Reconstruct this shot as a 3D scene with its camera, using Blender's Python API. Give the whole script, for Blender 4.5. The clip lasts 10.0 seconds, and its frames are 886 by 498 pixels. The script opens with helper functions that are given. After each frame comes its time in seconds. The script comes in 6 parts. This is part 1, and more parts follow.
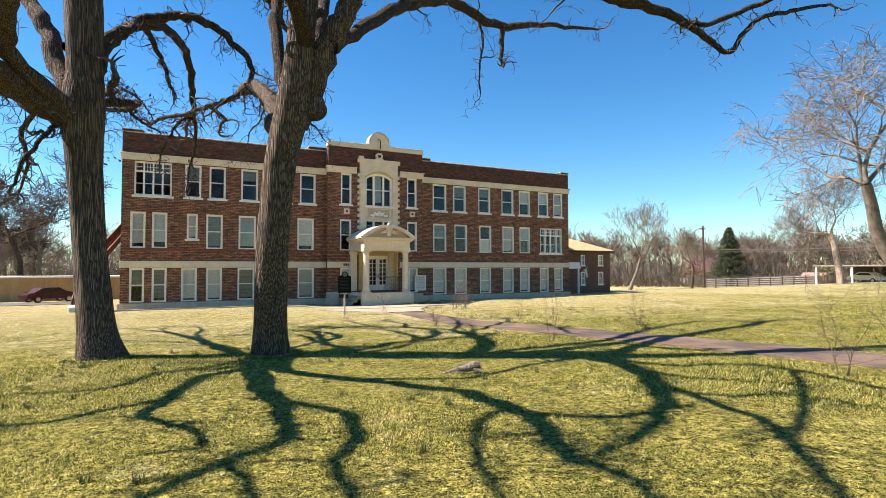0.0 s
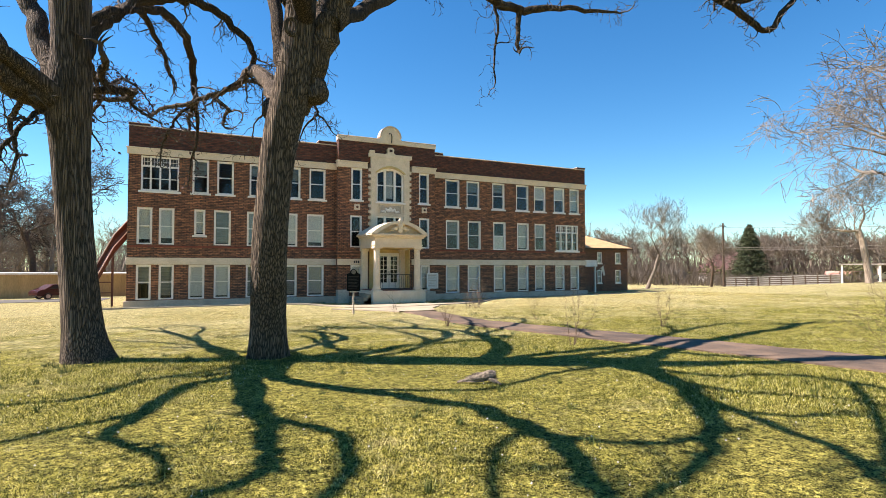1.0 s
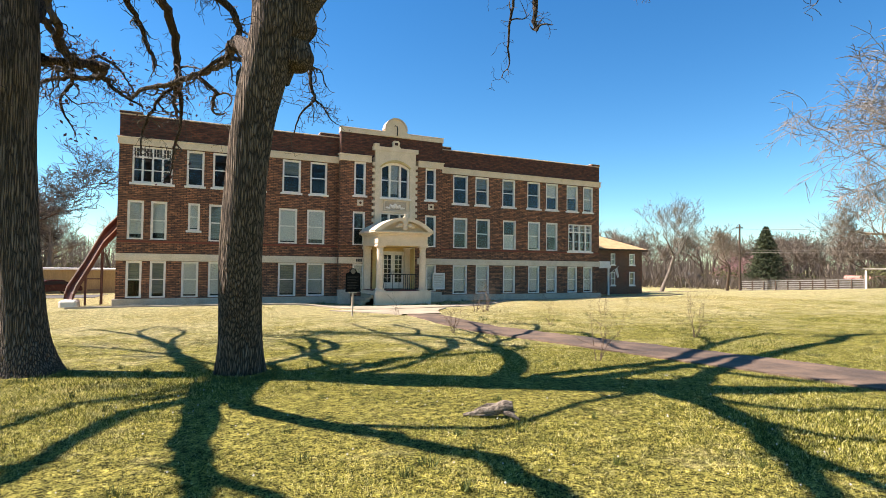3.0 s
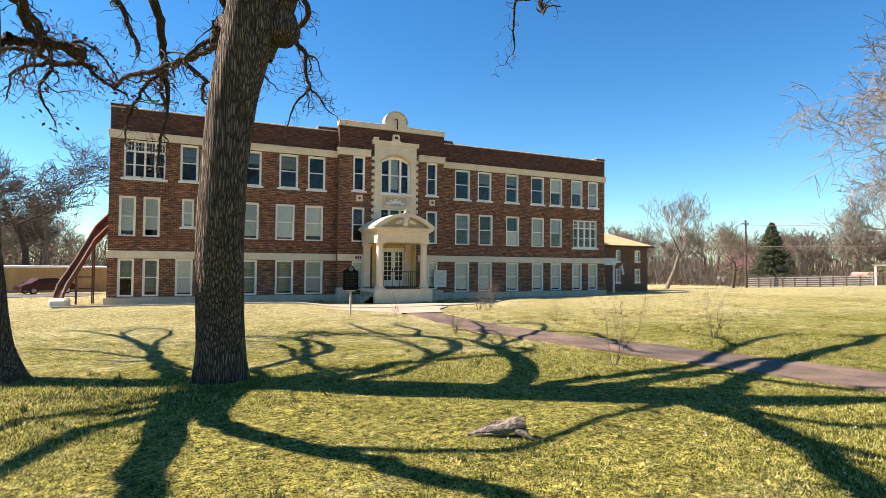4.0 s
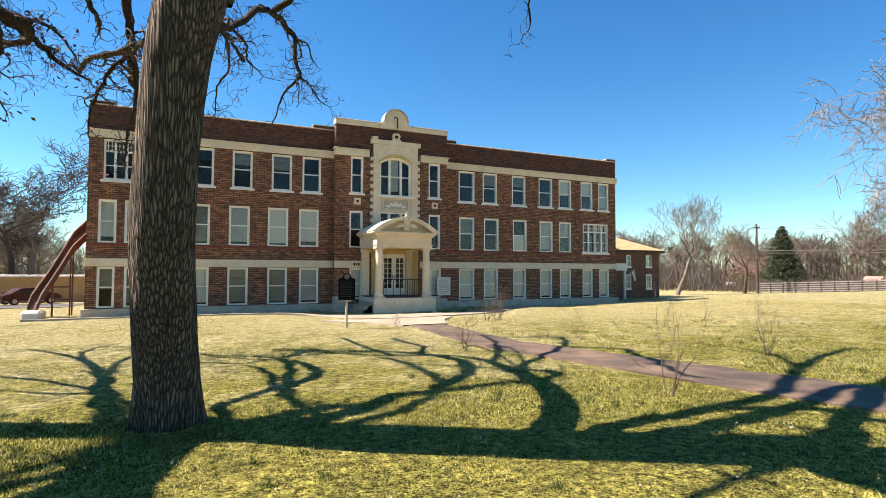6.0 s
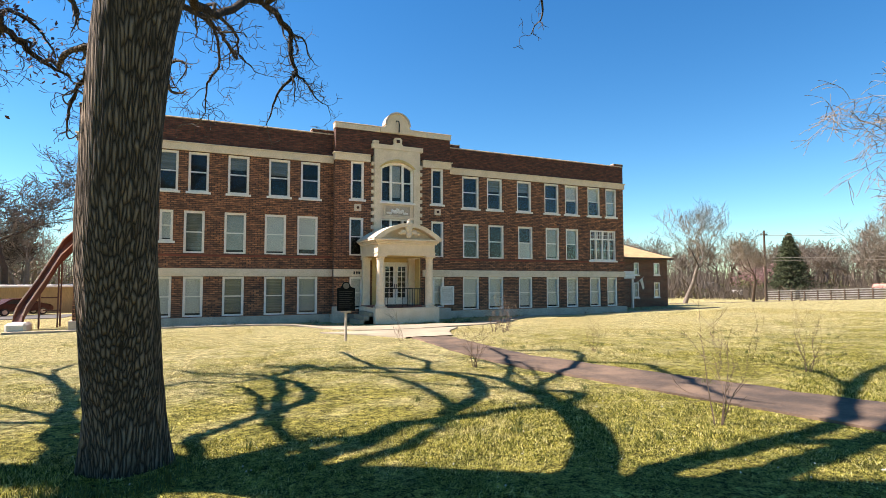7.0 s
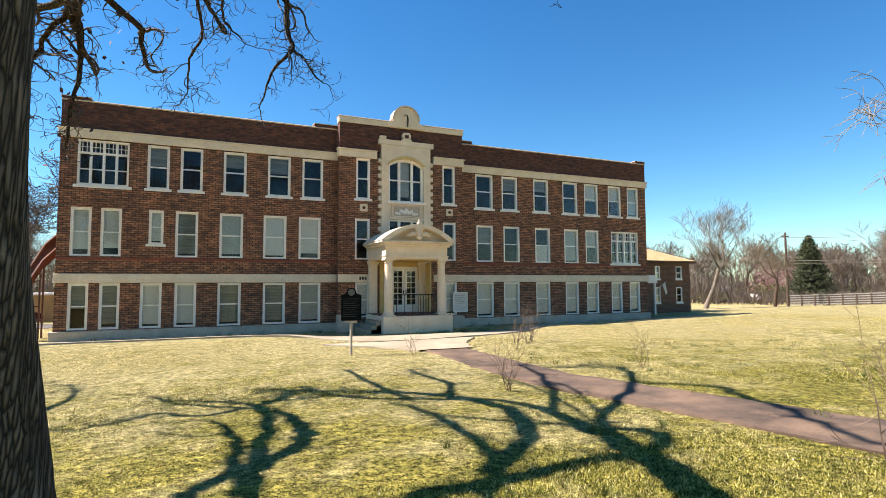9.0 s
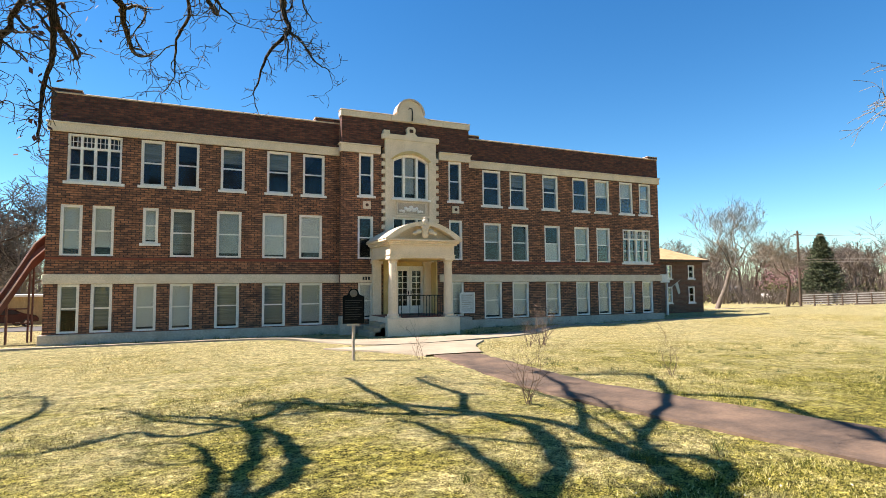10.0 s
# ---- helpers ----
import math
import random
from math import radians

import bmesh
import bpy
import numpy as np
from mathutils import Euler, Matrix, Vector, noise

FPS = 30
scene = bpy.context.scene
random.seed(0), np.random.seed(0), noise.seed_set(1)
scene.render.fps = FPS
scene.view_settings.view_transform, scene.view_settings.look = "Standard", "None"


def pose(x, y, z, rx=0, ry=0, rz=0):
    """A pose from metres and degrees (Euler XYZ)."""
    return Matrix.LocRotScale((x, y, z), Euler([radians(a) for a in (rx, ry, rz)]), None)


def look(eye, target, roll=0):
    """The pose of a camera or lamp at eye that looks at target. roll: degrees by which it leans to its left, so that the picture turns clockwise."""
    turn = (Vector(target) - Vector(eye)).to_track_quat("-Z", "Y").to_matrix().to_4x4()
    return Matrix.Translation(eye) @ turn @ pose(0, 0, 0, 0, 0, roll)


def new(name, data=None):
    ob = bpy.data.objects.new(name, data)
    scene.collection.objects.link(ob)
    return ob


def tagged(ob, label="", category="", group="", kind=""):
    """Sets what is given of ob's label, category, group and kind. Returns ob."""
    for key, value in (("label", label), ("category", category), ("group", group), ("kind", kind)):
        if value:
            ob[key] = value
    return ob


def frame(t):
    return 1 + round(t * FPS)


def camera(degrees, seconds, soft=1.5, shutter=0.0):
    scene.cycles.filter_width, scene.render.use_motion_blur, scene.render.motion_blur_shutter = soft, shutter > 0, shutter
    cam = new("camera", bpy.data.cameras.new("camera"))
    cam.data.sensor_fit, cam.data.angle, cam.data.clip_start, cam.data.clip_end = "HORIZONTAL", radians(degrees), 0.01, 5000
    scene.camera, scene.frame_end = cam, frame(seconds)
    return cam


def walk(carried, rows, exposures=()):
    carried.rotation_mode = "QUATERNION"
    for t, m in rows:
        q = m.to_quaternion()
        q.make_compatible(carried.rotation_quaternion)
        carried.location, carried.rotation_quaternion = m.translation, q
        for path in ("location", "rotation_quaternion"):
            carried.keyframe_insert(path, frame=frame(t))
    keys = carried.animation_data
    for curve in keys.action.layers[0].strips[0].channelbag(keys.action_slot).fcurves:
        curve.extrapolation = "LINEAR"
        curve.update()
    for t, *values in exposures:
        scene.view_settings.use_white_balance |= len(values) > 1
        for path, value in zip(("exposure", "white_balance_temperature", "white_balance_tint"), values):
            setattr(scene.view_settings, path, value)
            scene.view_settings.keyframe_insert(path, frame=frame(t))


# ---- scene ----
cam = camera(78.36, 10.0, soft=0.7)
ROWS = [
    (0.0, 0.000, 0.000, 2.014, -27.46, 2.16, 0.15),
    (0.5, 0.263, 0.432, 2.021, -26.74, 2.02, 0.08),
    (1.0, 0.475, 0.859, 2.018, -26.07, 1.90, 0.00),
    (1.5, 0.689, 1.254, 2.013, -25.66, 1.72, -0.18),
    (2.0, 0.901, 1.572, 2.042, -25.20, 1.78, -0.54),
    (2.5, 1.094, 1.998, 2.046, -25.34, 1.91, -0.70),
    (4.0, 1.667, 3.222, 2.019, -25.10, 1.57, -0.55),
    (4.5, 1.876, 3.676, 2.004, -25.10, 1.55, -0.52),
    (5.0, 2.053, 4.082, 2.013, -25.11, 1.64, -0.45),
    (5.5, 2.202, 4.555, 2.022, -25.05, 1.85, -0.32),
    (7.0, 2.694, 6.080, 2.031, -24.87, 3.15, -0.03),
    (7.5, 2.868, 6.574, 2.021, -24.69, 3.36, 0.10),
    (8.0, 2.966, 7.084, 2.019, -24.55, 3.48, 0.16),
    (8.5, 3.111, 7.642, 2.009, -24.36, 3.66, 0.16),
    (9.0, 3.263, 8.175, 2.006, -24.28, 3.77, 0.27),
    (9.5, 3.382, 8.721, 2.009, -24.09, 3.79, 0.36),
    (10.0, 3.583, 9.203, 2.010, -23.88, 3.78, 0.42),
]
walk(cam, [(t, pose(x, y, z, 90 + pitch, roll, yaw)) for t, x, y, z, yaw, pitch, roll in ROWS], [(0.0, 1.62, 7250, 18), (10.0, 1.62, 7250, 18)])

# ---- light ----
SUN_AZ = Vector((-0.88, 0.475)).normalized()   # towards the sun, seen from above
SUN_EL = radians(48.5)
sun_dir = Vector((SUN_AZ.x * math.cos(SUN_EL), SUN_AZ.y * math.cos(SUN_EL), math.sin(SUN_EL)))
world = bpy.data.worlds.new("sky")
scene.world = world
world.use_nodes = True
wn = world.node_tree
sky = wn.nodes.new("ShaderNodeTexSky")
sky.sky_type = "NISHITA"
sky.sun_disc = False
sky.sun_elevation = SUN_EL
sky.sun_rotation = math.atan2(SUN_AZ.x, SUN_AZ.y)
sky.air_density, sky.dust_density, sky.ozone_density, sky.altitude = 1.0, 0.0, 2.0, 300
back = wn.nodes["Background"]
hs = wn.nodes.new("ShaderNodeHueSaturation")
hs.inputs["Saturation"].default_value = 1.36
wn.links.new(sky.outputs[0], hs.inputs["Color"])
tint = wn.nodes.new("ShaderNodeMix")
tint.data_type, tint.blend_type = "RGBA", "MULTIPLY"
tint.inputs[0].default_value, tint.inputs[7].default_value = 1.0, (0.715, 1.045, 1.12, 1)
wn.links.new(hs.outputs[0], tint.inputs[6])
wn.links.new(tint.outputs[2], back.inputs[0])
back.inputs[1].default_value = 0.060
sun = new("sun", bpy.data.lights.new("sun", "SUN"))
sun.data.energy, sun.data.angle, sun.data.color = 5.0, radians(0.53), (0.93, 0.94, 0.955)
sun.matrix_world = look((0, 0, 40), Vector((0, 0, 40)) - sun_dir)


# ---- materials ----
def mat(name, rough=0.8, metal=0.0):
    m = bpy.data.materials.new(name)
    m.use_nodes = True
    b = m.node_tree.nodes["Principled BSDF"]
    b.inputs["Roughness"].default_value, b.inputs["Metallic"].default_value = rough, metal
    return m, m.node_tree, b


def node(nt, kind, **kw):
    n = nt.nodes.new("ShaderNode" + kind)
    for k, v in kw.items():
        n.inputs[k].default_value = v
    return n


def coords(nt, scale=(1, 1, 1), world_space=True):
    if world_space:
        c = nt.nodes.new("ShaderNodeNewGeometry").outputs["Position"]
    else:
        c = nt.nodes.new("ShaderNodeTexCoord").outputs["Object"]
    mp = node(nt, "Mapping", Scale=scale)
    nt.links.new(c, mp.inputs["Vector"])
    return mp.outputs[0]


def noise_tex(nt, vec, scale, detail=5.0, rough=0.6):
    n = node(nt, "TexNoise", Scale=scale, Detail=detail, Roughness=rough)
    nt.links.new(vec, n.inputs["Vector"])
    return n.outputs[0]


def ramp(nt, fac, *stops):
    r = nt.nodes.new("ShaderNodeValToRGB")
    e = r.color_ramp.elements
    while len(e) < len(stops):
        e.new(0.5)
    for el, (p, c) in zip(e, stops):
        el.position, el.color = p, (*c, 1)
    nt.links.new(fac, r.inputs[0])
    return r.outputs[0]


def mix(nt, fac, a, b, mode="MIX"):
    m = nt.nodes.new("ShaderNodeMix")
    m.data_type, m.blend_type = "RGBA", mode
    for slot, v in ((0, fac), (6, a), (7, b)):
        if hasattr(v, "is_output"):
            nt.links.new(v, m.inputs[slot])
        else:
            m.inputs[slot].default_value = v if slot == 0 else (*v, 1)
    return m.outputs[2]


def bump(nt, b, height, strength, dist):
    n = node(nt, "Bump", Strength=strength, Distance=dist)
    nt.links.new(height, n.inputs["Height"])
    nt.links.new(n.outputs[0], b.inputs["Normal"])


def speckled(name, c1, c2, rough=0.8, scale=6.0, fine=60.0, bump_s=0.25, bump_d=0.004, metal=0.0, stretch=(1, 1, 1)):
    """A surface of two tones at two scales, with a fine relief."""
    m, nt, b = mat(name, rough, metal)
    v = coords(nt, stretch)
    big, small = noise_tex(nt, v, scale), noise_tex(nt, v, fine, 4)
    c = ramp(nt, big, (0.35, c1), (0.68, c2))
    dark = ramp(nt, small, (0.3, (0.72, 0.72, 0.72)), (0.7, (1.12, 1.12, 1.12)))
    nt.links.new(mix(nt, 0.8, c, dark, "MULTIPLY"), b.inputs["Base Color"])
    if bump_s:
        bump(nt, b, small, bump_s, bump_d)
    return m


def brick_material(name, a, b_, mortar, dark_patch=0.5):
    m, nt, b = mat(name, 0.85)
    g = nt.nodes.new("ShaderNodeNewGeometry")
    sp = nt.nodes.new("ShaderNodeSeparateXYZ")
    nt.links.new(g.outputs["Position"], sp.inputs[0])
    add = nt.nodes.new("ShaderNodeMath")
    nt.links.new(sp.outputs[0], add.inputs[0])
    nt.links.new(sp.outputs[1], add.inputs[1])
    cb = nt.nodes.new("ShaderNodeCombineXYZ")
    nt.links.new(add.outputs[0], cb.inputs[0])
    nt.links.new(sp.outputs[2], cb.inputs[1])
    t = node(nt, "TexBrick", Scale=1.0, Bias=-0.15)
    t.inputs["Mortar Size"].default_value = 0.015
    t.inputs["Mortar Smooth"].default_value = 0.3
    t.inputs["Brick Width"].default_value = 0.27
    t.inputs["Row Height"].default_value = 0.092
    t.inputs["Color1"].default_value = (*a, 1)
    t.inputs["Color2"].default_value = (*b_, 1)
    t.inputs["Mortar"].default_value = (*mortar, 1)
    nt.links.new(cb.outputs[0], t.inputs["Vector"])
    st = noise_tex(nt, coords(nt, (0.6, 0.6, 5)), 1.7, 6)
    n2 = noise_tex(nt, coords(nt, (3.7, 3.7, 10.9)), 1.0, 2)
    c = mix(nt, dark_patch, t.outputs[0], ramp(nt, n2, (0.36, (0.55, 0.50, 0.50)), (0.62, (1.35, 1.28, 1.22))), "MULTIPLY")
    c = mix(nt, 0.35, c, ramp(nt, st, (0.35, (0.6, 0.55, 0.55)), (0.65, (1.25, 1.2, 1.15))), "MULTIPLY")
    nt.links.new(c, b.inputs["Base Color"])
    inv = nt.nodes.new("ShaderNodeMath")
    inv.operation = "SUBTRACT"
    inv.inputs[0].default_value = 1.0
    nt.links.new(t.outputs[1], inv.inputs[1])
    bump(nt, b, inv.outputs[0], 0.6, 0.012)
    return m


BRICK = brick_material("red_brown_brick", (0.355, 0.152, 0.074), (0.118, 0.056, 0.033), (0.046, 0.030, 0.021), 0.9)
BRICK_DARK = brick_material("parapet_brick", (0.141, 0.043, 0.022), (0.060, 0.022, 0.012), (0.054, 0.031, 0.020), 0.9)
BRICK_ANNEX = brick_material("annex_brick", (0.168, 0.065, 0.035), (0.101, 0.042, 0.025), (0.179, 0.120, 0.076), 0.5)
BRICK_RED = speckled("red_brick_course", (0.179, 0.045, 0.024), (0.246, 0.060, 0.029), 0.85, 3, 30)
CREAM = speckled("cream_cast_stone", (0.69, 0.525, 0.36), (0.80, 0.625, 0.45), 0.75, 1.6, 24, 0.15)
CREAM_YELLOW = speckled("yellowed_stone_arch", (0.546, 0.360, 0.134), (0.665, 0.456, 0.187), 0.75, 2, 24, 0.15)
STUCCO_GREY = speckled("painted_plinth", (0.44, 0.34, 0.25), (0.57, 0.45, 0.34), 0.8, 1.2, 18)
WHITE_PAINT = speckled("white_window_paint", (0.83, 0.73, 0.63), (0.93, 0.83, 0.73), 0.55, 4, 40, 0.1)
COPING = speckled("metal_coping", (0.504, 0.360, 0.265), (0.622, 0.480, 0.365), 0.45, 2, 12, 0.1)
ROOF = speckled("flat_roof_felt", (0.112, 0.100, 0.084), (0.179, 0.150, 0.118), 0.9, 2, 20)
# The rooms' shade is put into this near-black wall and floor colour.
DARK_ROOM = speckled("unlit_interior", (0.050, 0.042, 0.034), (0.090, 0.075, 0.059), 0.9, 1, 9)
BLIND = speckled("window_blind", (0.66, 0.58, 0.50), (0.76, 0.67, 0.58), 0.7, 1.2, 14, 0.1)
BLIND_GREEN = speckled("aged_roller_blind", (0.41, 0.365, 0.31), (0.52, 0.465, 0.40), 0.7, 1.2, 14, 0.1)
BLIND_DARK = speckled("grey_slatted_blind", (0.157, 0.140, 0.113), (0.291, 0.260, 0.210), 0.6, 2.0, 10, 0.1, stretch=(0.4, 0.4, 9))
IRON = speckled("black_iron", (0.013, 0.012, 0.010), (0.025, 0.020, 0.017), 0.75, 9, 60)
MARKER_BLACK = speckled("black_enamelled_cast_metal", (0.006, 0.006, 0.006), (0.010, 0.010, 0.009), 0.95, 9, 60, 0.1)
MARKER_BLACK.node_tree.nodes["Principled BSDF"].inputs["Specular IOR Level"].default_value = 0.08
RUST = speckled("rusty_steel", (0.095, 0.030, 0.017), (0.146, 0.050, 0.029), 0.6, 3, 20)
RUST_EDGE = speckled("worn_steel_edge", (0.504, 0.330, 0.235), (0.672, 0.480, 0.353), 0.45, 3, 20)
CONCRETE = speckled("pale_concrete", (0.251, 0.200, 0.128), (0.376, 0.300, 0.202), 0.85, 0.7, 24, 0.3)
PATH_MAT = speckled("weathered_red_path", (0.049, 0.031, 0.019), (0.170, 0.104, 0.061), 0.92, 1.1, 22, 0.6, 0.012)
GALV = speckled("weathered_fence_board", (0.179, 0.152, 0.121), (0.322, 0.272, 0.215), 0.8, 2, 9)
TAN = speckled("tan_sheet_cladding", (0.403, 0.250, 0.101), (0.515, 0.330, 0.143), 0.7, 0.8, 8, 0.2, 0.01, stretch=(3, 3, 0.6))
SHINGLE = speckled("tan_shingle_roof", (0.437, 0.257, 0.112), (0.576, 0.359, 0.170), 0.85, 2.5, 14, 0.5, 0.02)
FENCE_BOARD = speckled("grey_fence_board", (0.26, 0.235, 0.20), (0.42, 0.385, 0.335), 0.85, 2, 9)
ASPHALT = speckled("asphalt_drive", (0.056, 0.050, 0.042), (0.101, 0.088, 0.069), 0.9, 1.0, 30, 0.4)
TIMBER = speckled("dark_pole_timber", (0.062, 0.038, 0.024), (0.112, 0.070, 0.042), 0.9, 4, 30, 0.4)
RED_METAL = speckled("faded_red_roof", (0.336, 0.100, 0.067), (0.560, 0.300, 0.218), 0.5, 0.8, 8)
CAR_RED = speckled("dark_red_car_paint", (0.035, 0.004, 0.007), (0.05, 0.007, 0.010), 0.25, 2, 30, 0)
CAR_WHITE = speckled("white_car_paint", (0.739, 0.660, 0.554), (0.829, 0.740, 0.622), 0.3, 2, 30, 0)
RUBBER = speckled("tyre_rubber", (0.022, 0.020, 0.017), (0.034, 0.030, 0.025), 0.85, 6, 40)
CHROME = speckled("wheel_metal", (0.45, 0.45, 0.45), (0.6, 0.6, 0.6), 0.3, 6, 30, 0, metal=0.9)
CLOTH = speckled("white_cloth", (0.627, 0.560, 0.457), (0.717, 0.640, 0.524), 0.8, 4, 30)
GREEN_BLADE = speckled("green_weed_blade", (0.050, 0.075, 0.007), (0.134, 0.143, 0.019), 0.7, 4, 30, 0)
FOLIAGE = speckled("conifer_needles", (0.026, 0.035, 0.011), (0.071, 0.083, 0.026), 0.8, 3, 25, 0)
HEDGE = speckled("evergreen_shrub_leaves", (0.055, 0.059, 0.012), (0.110, 0.098, 0.024), 0.8, 1.2, 25, 0)
BLOSSOM = speckled("redbud_blossom", (0.268, 0.128, 0.126), (0.352, 0.188, 0.170), 0.8, 3, 25, 0)
DEAD_LEAF = speckled("dead_purple_leaf", (0.078, 0.022, 0.024), (0.123, 0.040, 0.029), 0.8, 3, 25, 0)
LOG_MAT = speckled("bleached_log", (0.050, 0.036, 0.024), (0.343, 0.261, 0.182), 0.9, 16, 40, 0.7, 0.02, stretch=(1, 3, 3))


def bark_material(name, c1, c2, cr):
    """Long wavy ridges with thin furrows between them, crevice shade painted in near-black."""
    m, nt, b = mat(name, 0.95)
    b.inputs["Specular IOR Level"].default_value = 0.15
    v = coords(nt, (9.0, 9.0, 0.20))
    wave = node(nt, "TexNoise", Scale=1.0, Detail=3.0, Roughness=0.55)
    nt.links.new(coords(nt, (3, 3, 3.2)), wave.inputs["Vector"])
    vo = node(nt, "TexVoronoi", Scale=3.6)
    vo.feature = "DISTANCE_TO_EDGE"
    nt.links.new(mix(nt, 0.30, v, mix(nt, 1.0, wave.outputs[1], (1, 1, 0.04), "MULTIPLY"), "ADD"), vo.inputs["Vector"])
    grain, patch = noise_tex(nt, coords(nt, (90, 90, 14)), 1.0, 6, 0.7), noise_tex(nt, coords(nt), 2.3, 4)
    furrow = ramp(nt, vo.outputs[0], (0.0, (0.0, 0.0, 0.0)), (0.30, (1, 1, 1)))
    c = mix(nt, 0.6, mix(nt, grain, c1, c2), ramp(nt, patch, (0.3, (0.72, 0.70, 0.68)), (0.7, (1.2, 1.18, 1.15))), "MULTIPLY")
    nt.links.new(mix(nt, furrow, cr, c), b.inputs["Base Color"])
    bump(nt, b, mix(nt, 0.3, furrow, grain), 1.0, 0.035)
    return m


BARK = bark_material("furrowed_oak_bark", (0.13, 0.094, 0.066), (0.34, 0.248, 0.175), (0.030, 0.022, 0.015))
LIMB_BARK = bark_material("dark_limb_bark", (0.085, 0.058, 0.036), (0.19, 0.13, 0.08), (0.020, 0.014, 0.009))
TWIG = speckled("twig_bark", (0.050, 0.034, 0.025), (0.106, 0.075, 0.052), 0.9, 4, 20, 0.2)
# Paler than TWIG: the sun on far crowns is put into the colour.
TWIG_FAR = speckled("distant_sunlit_twig", (0.153, 0.114, 0.084), (0.258, 0.198, 0.146), 0.9, 0.5, 6, 0)
SAPLING_BARK = speckled("sapling_bark", (0.117, 0.072, 0.044), (0.197, 0.128, 0.081), 0.85, 3, 20, 0)
BRUSH = speckled("dry_brush_stems", (0.090, 0.066, 0.048), (0.164, 0.126, 0.093), 0.9, 0.4, 3, 0)
GREY_BARK = speckled("grey_sunlit_bark", (0.10, 0.078, 0.057), (0.22, 0.17, 0.125), 0.9, 2, 12, 0)
TWIG_PALE = speckled("pale_budding_twig", (0.17, 0.13, 0.09), (0.29, 0.23, 0.165), 0.9, 0.8, 9, 0)
TRUNK_BROWN = speckled("brown_trunk_bark", (0.112, 0.075, 0.050), (0.213, 0.150, 0.101), 0.9, 2, 12, 0)
GREY_TWIG = speckled("grey_sunlit_twig", (0.13, 0.105, 0.083), (0.25, 0.208, 0.168), 0.9, 0.8, 9, 0)
BARK_PALE = speckled("pale_grey_bark", (0.246, 0.180, 0.126), (0.470, 0.360, 0.260), 0.9, 3, 25, 0.5, 0.01, stretch=(3, 3, 1))

glass, gnt, gb = mat("window_glass", 0.04)
gtr = gnt.nodes.new("ShaderNodeBsdfTransparent")
gtr.inputs[0].default_value = (0.92, 0.94, 0.94, 1)
ggl = gnt.nodes.new("ShaderNodeBsdfGlossy")
ggl.inputs["Roughness"].default_value = 0.02
gfr = gnt.nodes.new("ShaderNodeFresnel")
gfr.inputs[0].default_value = 1.36
gmx = gnt.nodes.new("ShaderNodeMixShader")
gnt.links.new(gfr.outputs[0], gmx.inputs[0])
gnt.links.new(gtr.outputs[0], gmx.inputs[1])
gnt.links.new(ggl.outputs[0], gmx.inputs[2])
gnt.links.new(gmx.outputs[0], gnt.nodes["Material Output"].inputs[0])
GLASS = glass


def sward(nt, v):
    """How dry the lawn is, from 0 to 1."""
    big, mid, patch = noise_tex(nt, v, 0.16, 3), noise_tex(nt, v, 0.9, 6, 0.7), noise_tex(nt, v, 3.2, 5, 0.7)
    sp = nt.nodes.new("ShaderNodeSeparateXYZ")
    nt.links.new(v, sp.inputs[0])
    far = nt.nodes.new("ShaderNodeMapRange")
    far.inputs[1].default_value, far.inputs[2].default_value = 9.0, 26.0
    far.inputs[3].default_value, far.inputs[4].default_value = -0.18, 0.19
    nt.links.new(sp.outputs[1], far.inputs[0])
    total = far.outputs[0]
    for tex, k in ((big, 0.5), (mid, 0.8), (patch, 0.35)):
        a = nt.nodes.new("ShaderNodeMath")
        a.operation = "MULTIPLY_ADD"
        a.inputs[1].default_value = k
        nt.links.new(tex, a.inputs[0])
        nt.links.new(total, a.inputs[2])
        total = a.outputs[0]
    return ramp(nt, total, (0.72, (0, 0, 0)), (0.95, (1, 1, 1)))


def mottle(nt, v, c):
    """Tufted light and dark at half a metre and at a hand's width."""
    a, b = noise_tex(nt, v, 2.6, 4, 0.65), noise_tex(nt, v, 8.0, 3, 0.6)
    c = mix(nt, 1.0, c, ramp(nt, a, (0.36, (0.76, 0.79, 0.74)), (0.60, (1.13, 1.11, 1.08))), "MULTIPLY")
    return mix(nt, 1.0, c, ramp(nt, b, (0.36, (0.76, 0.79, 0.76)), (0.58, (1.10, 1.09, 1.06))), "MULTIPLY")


def grass_ground():
    m, nt, b = mat("lawn", 0.95)
    b.inputs["Specular IOR Level"].default_value = 0.1
    v = coords(nt)
    f1, f2 = noise_tex(nt, v, 46, 4, 0.75), noise_tex(nt, v, 11, 6, 0.8)
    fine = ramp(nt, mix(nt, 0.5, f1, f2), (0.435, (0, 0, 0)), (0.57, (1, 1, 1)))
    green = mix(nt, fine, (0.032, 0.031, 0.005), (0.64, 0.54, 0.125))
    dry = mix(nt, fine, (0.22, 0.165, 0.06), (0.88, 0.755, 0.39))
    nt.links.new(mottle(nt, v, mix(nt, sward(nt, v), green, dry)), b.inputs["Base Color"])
    bump(nt, b, fine, 1.0, 0.04)
    return m


LAWN = grass_ground()


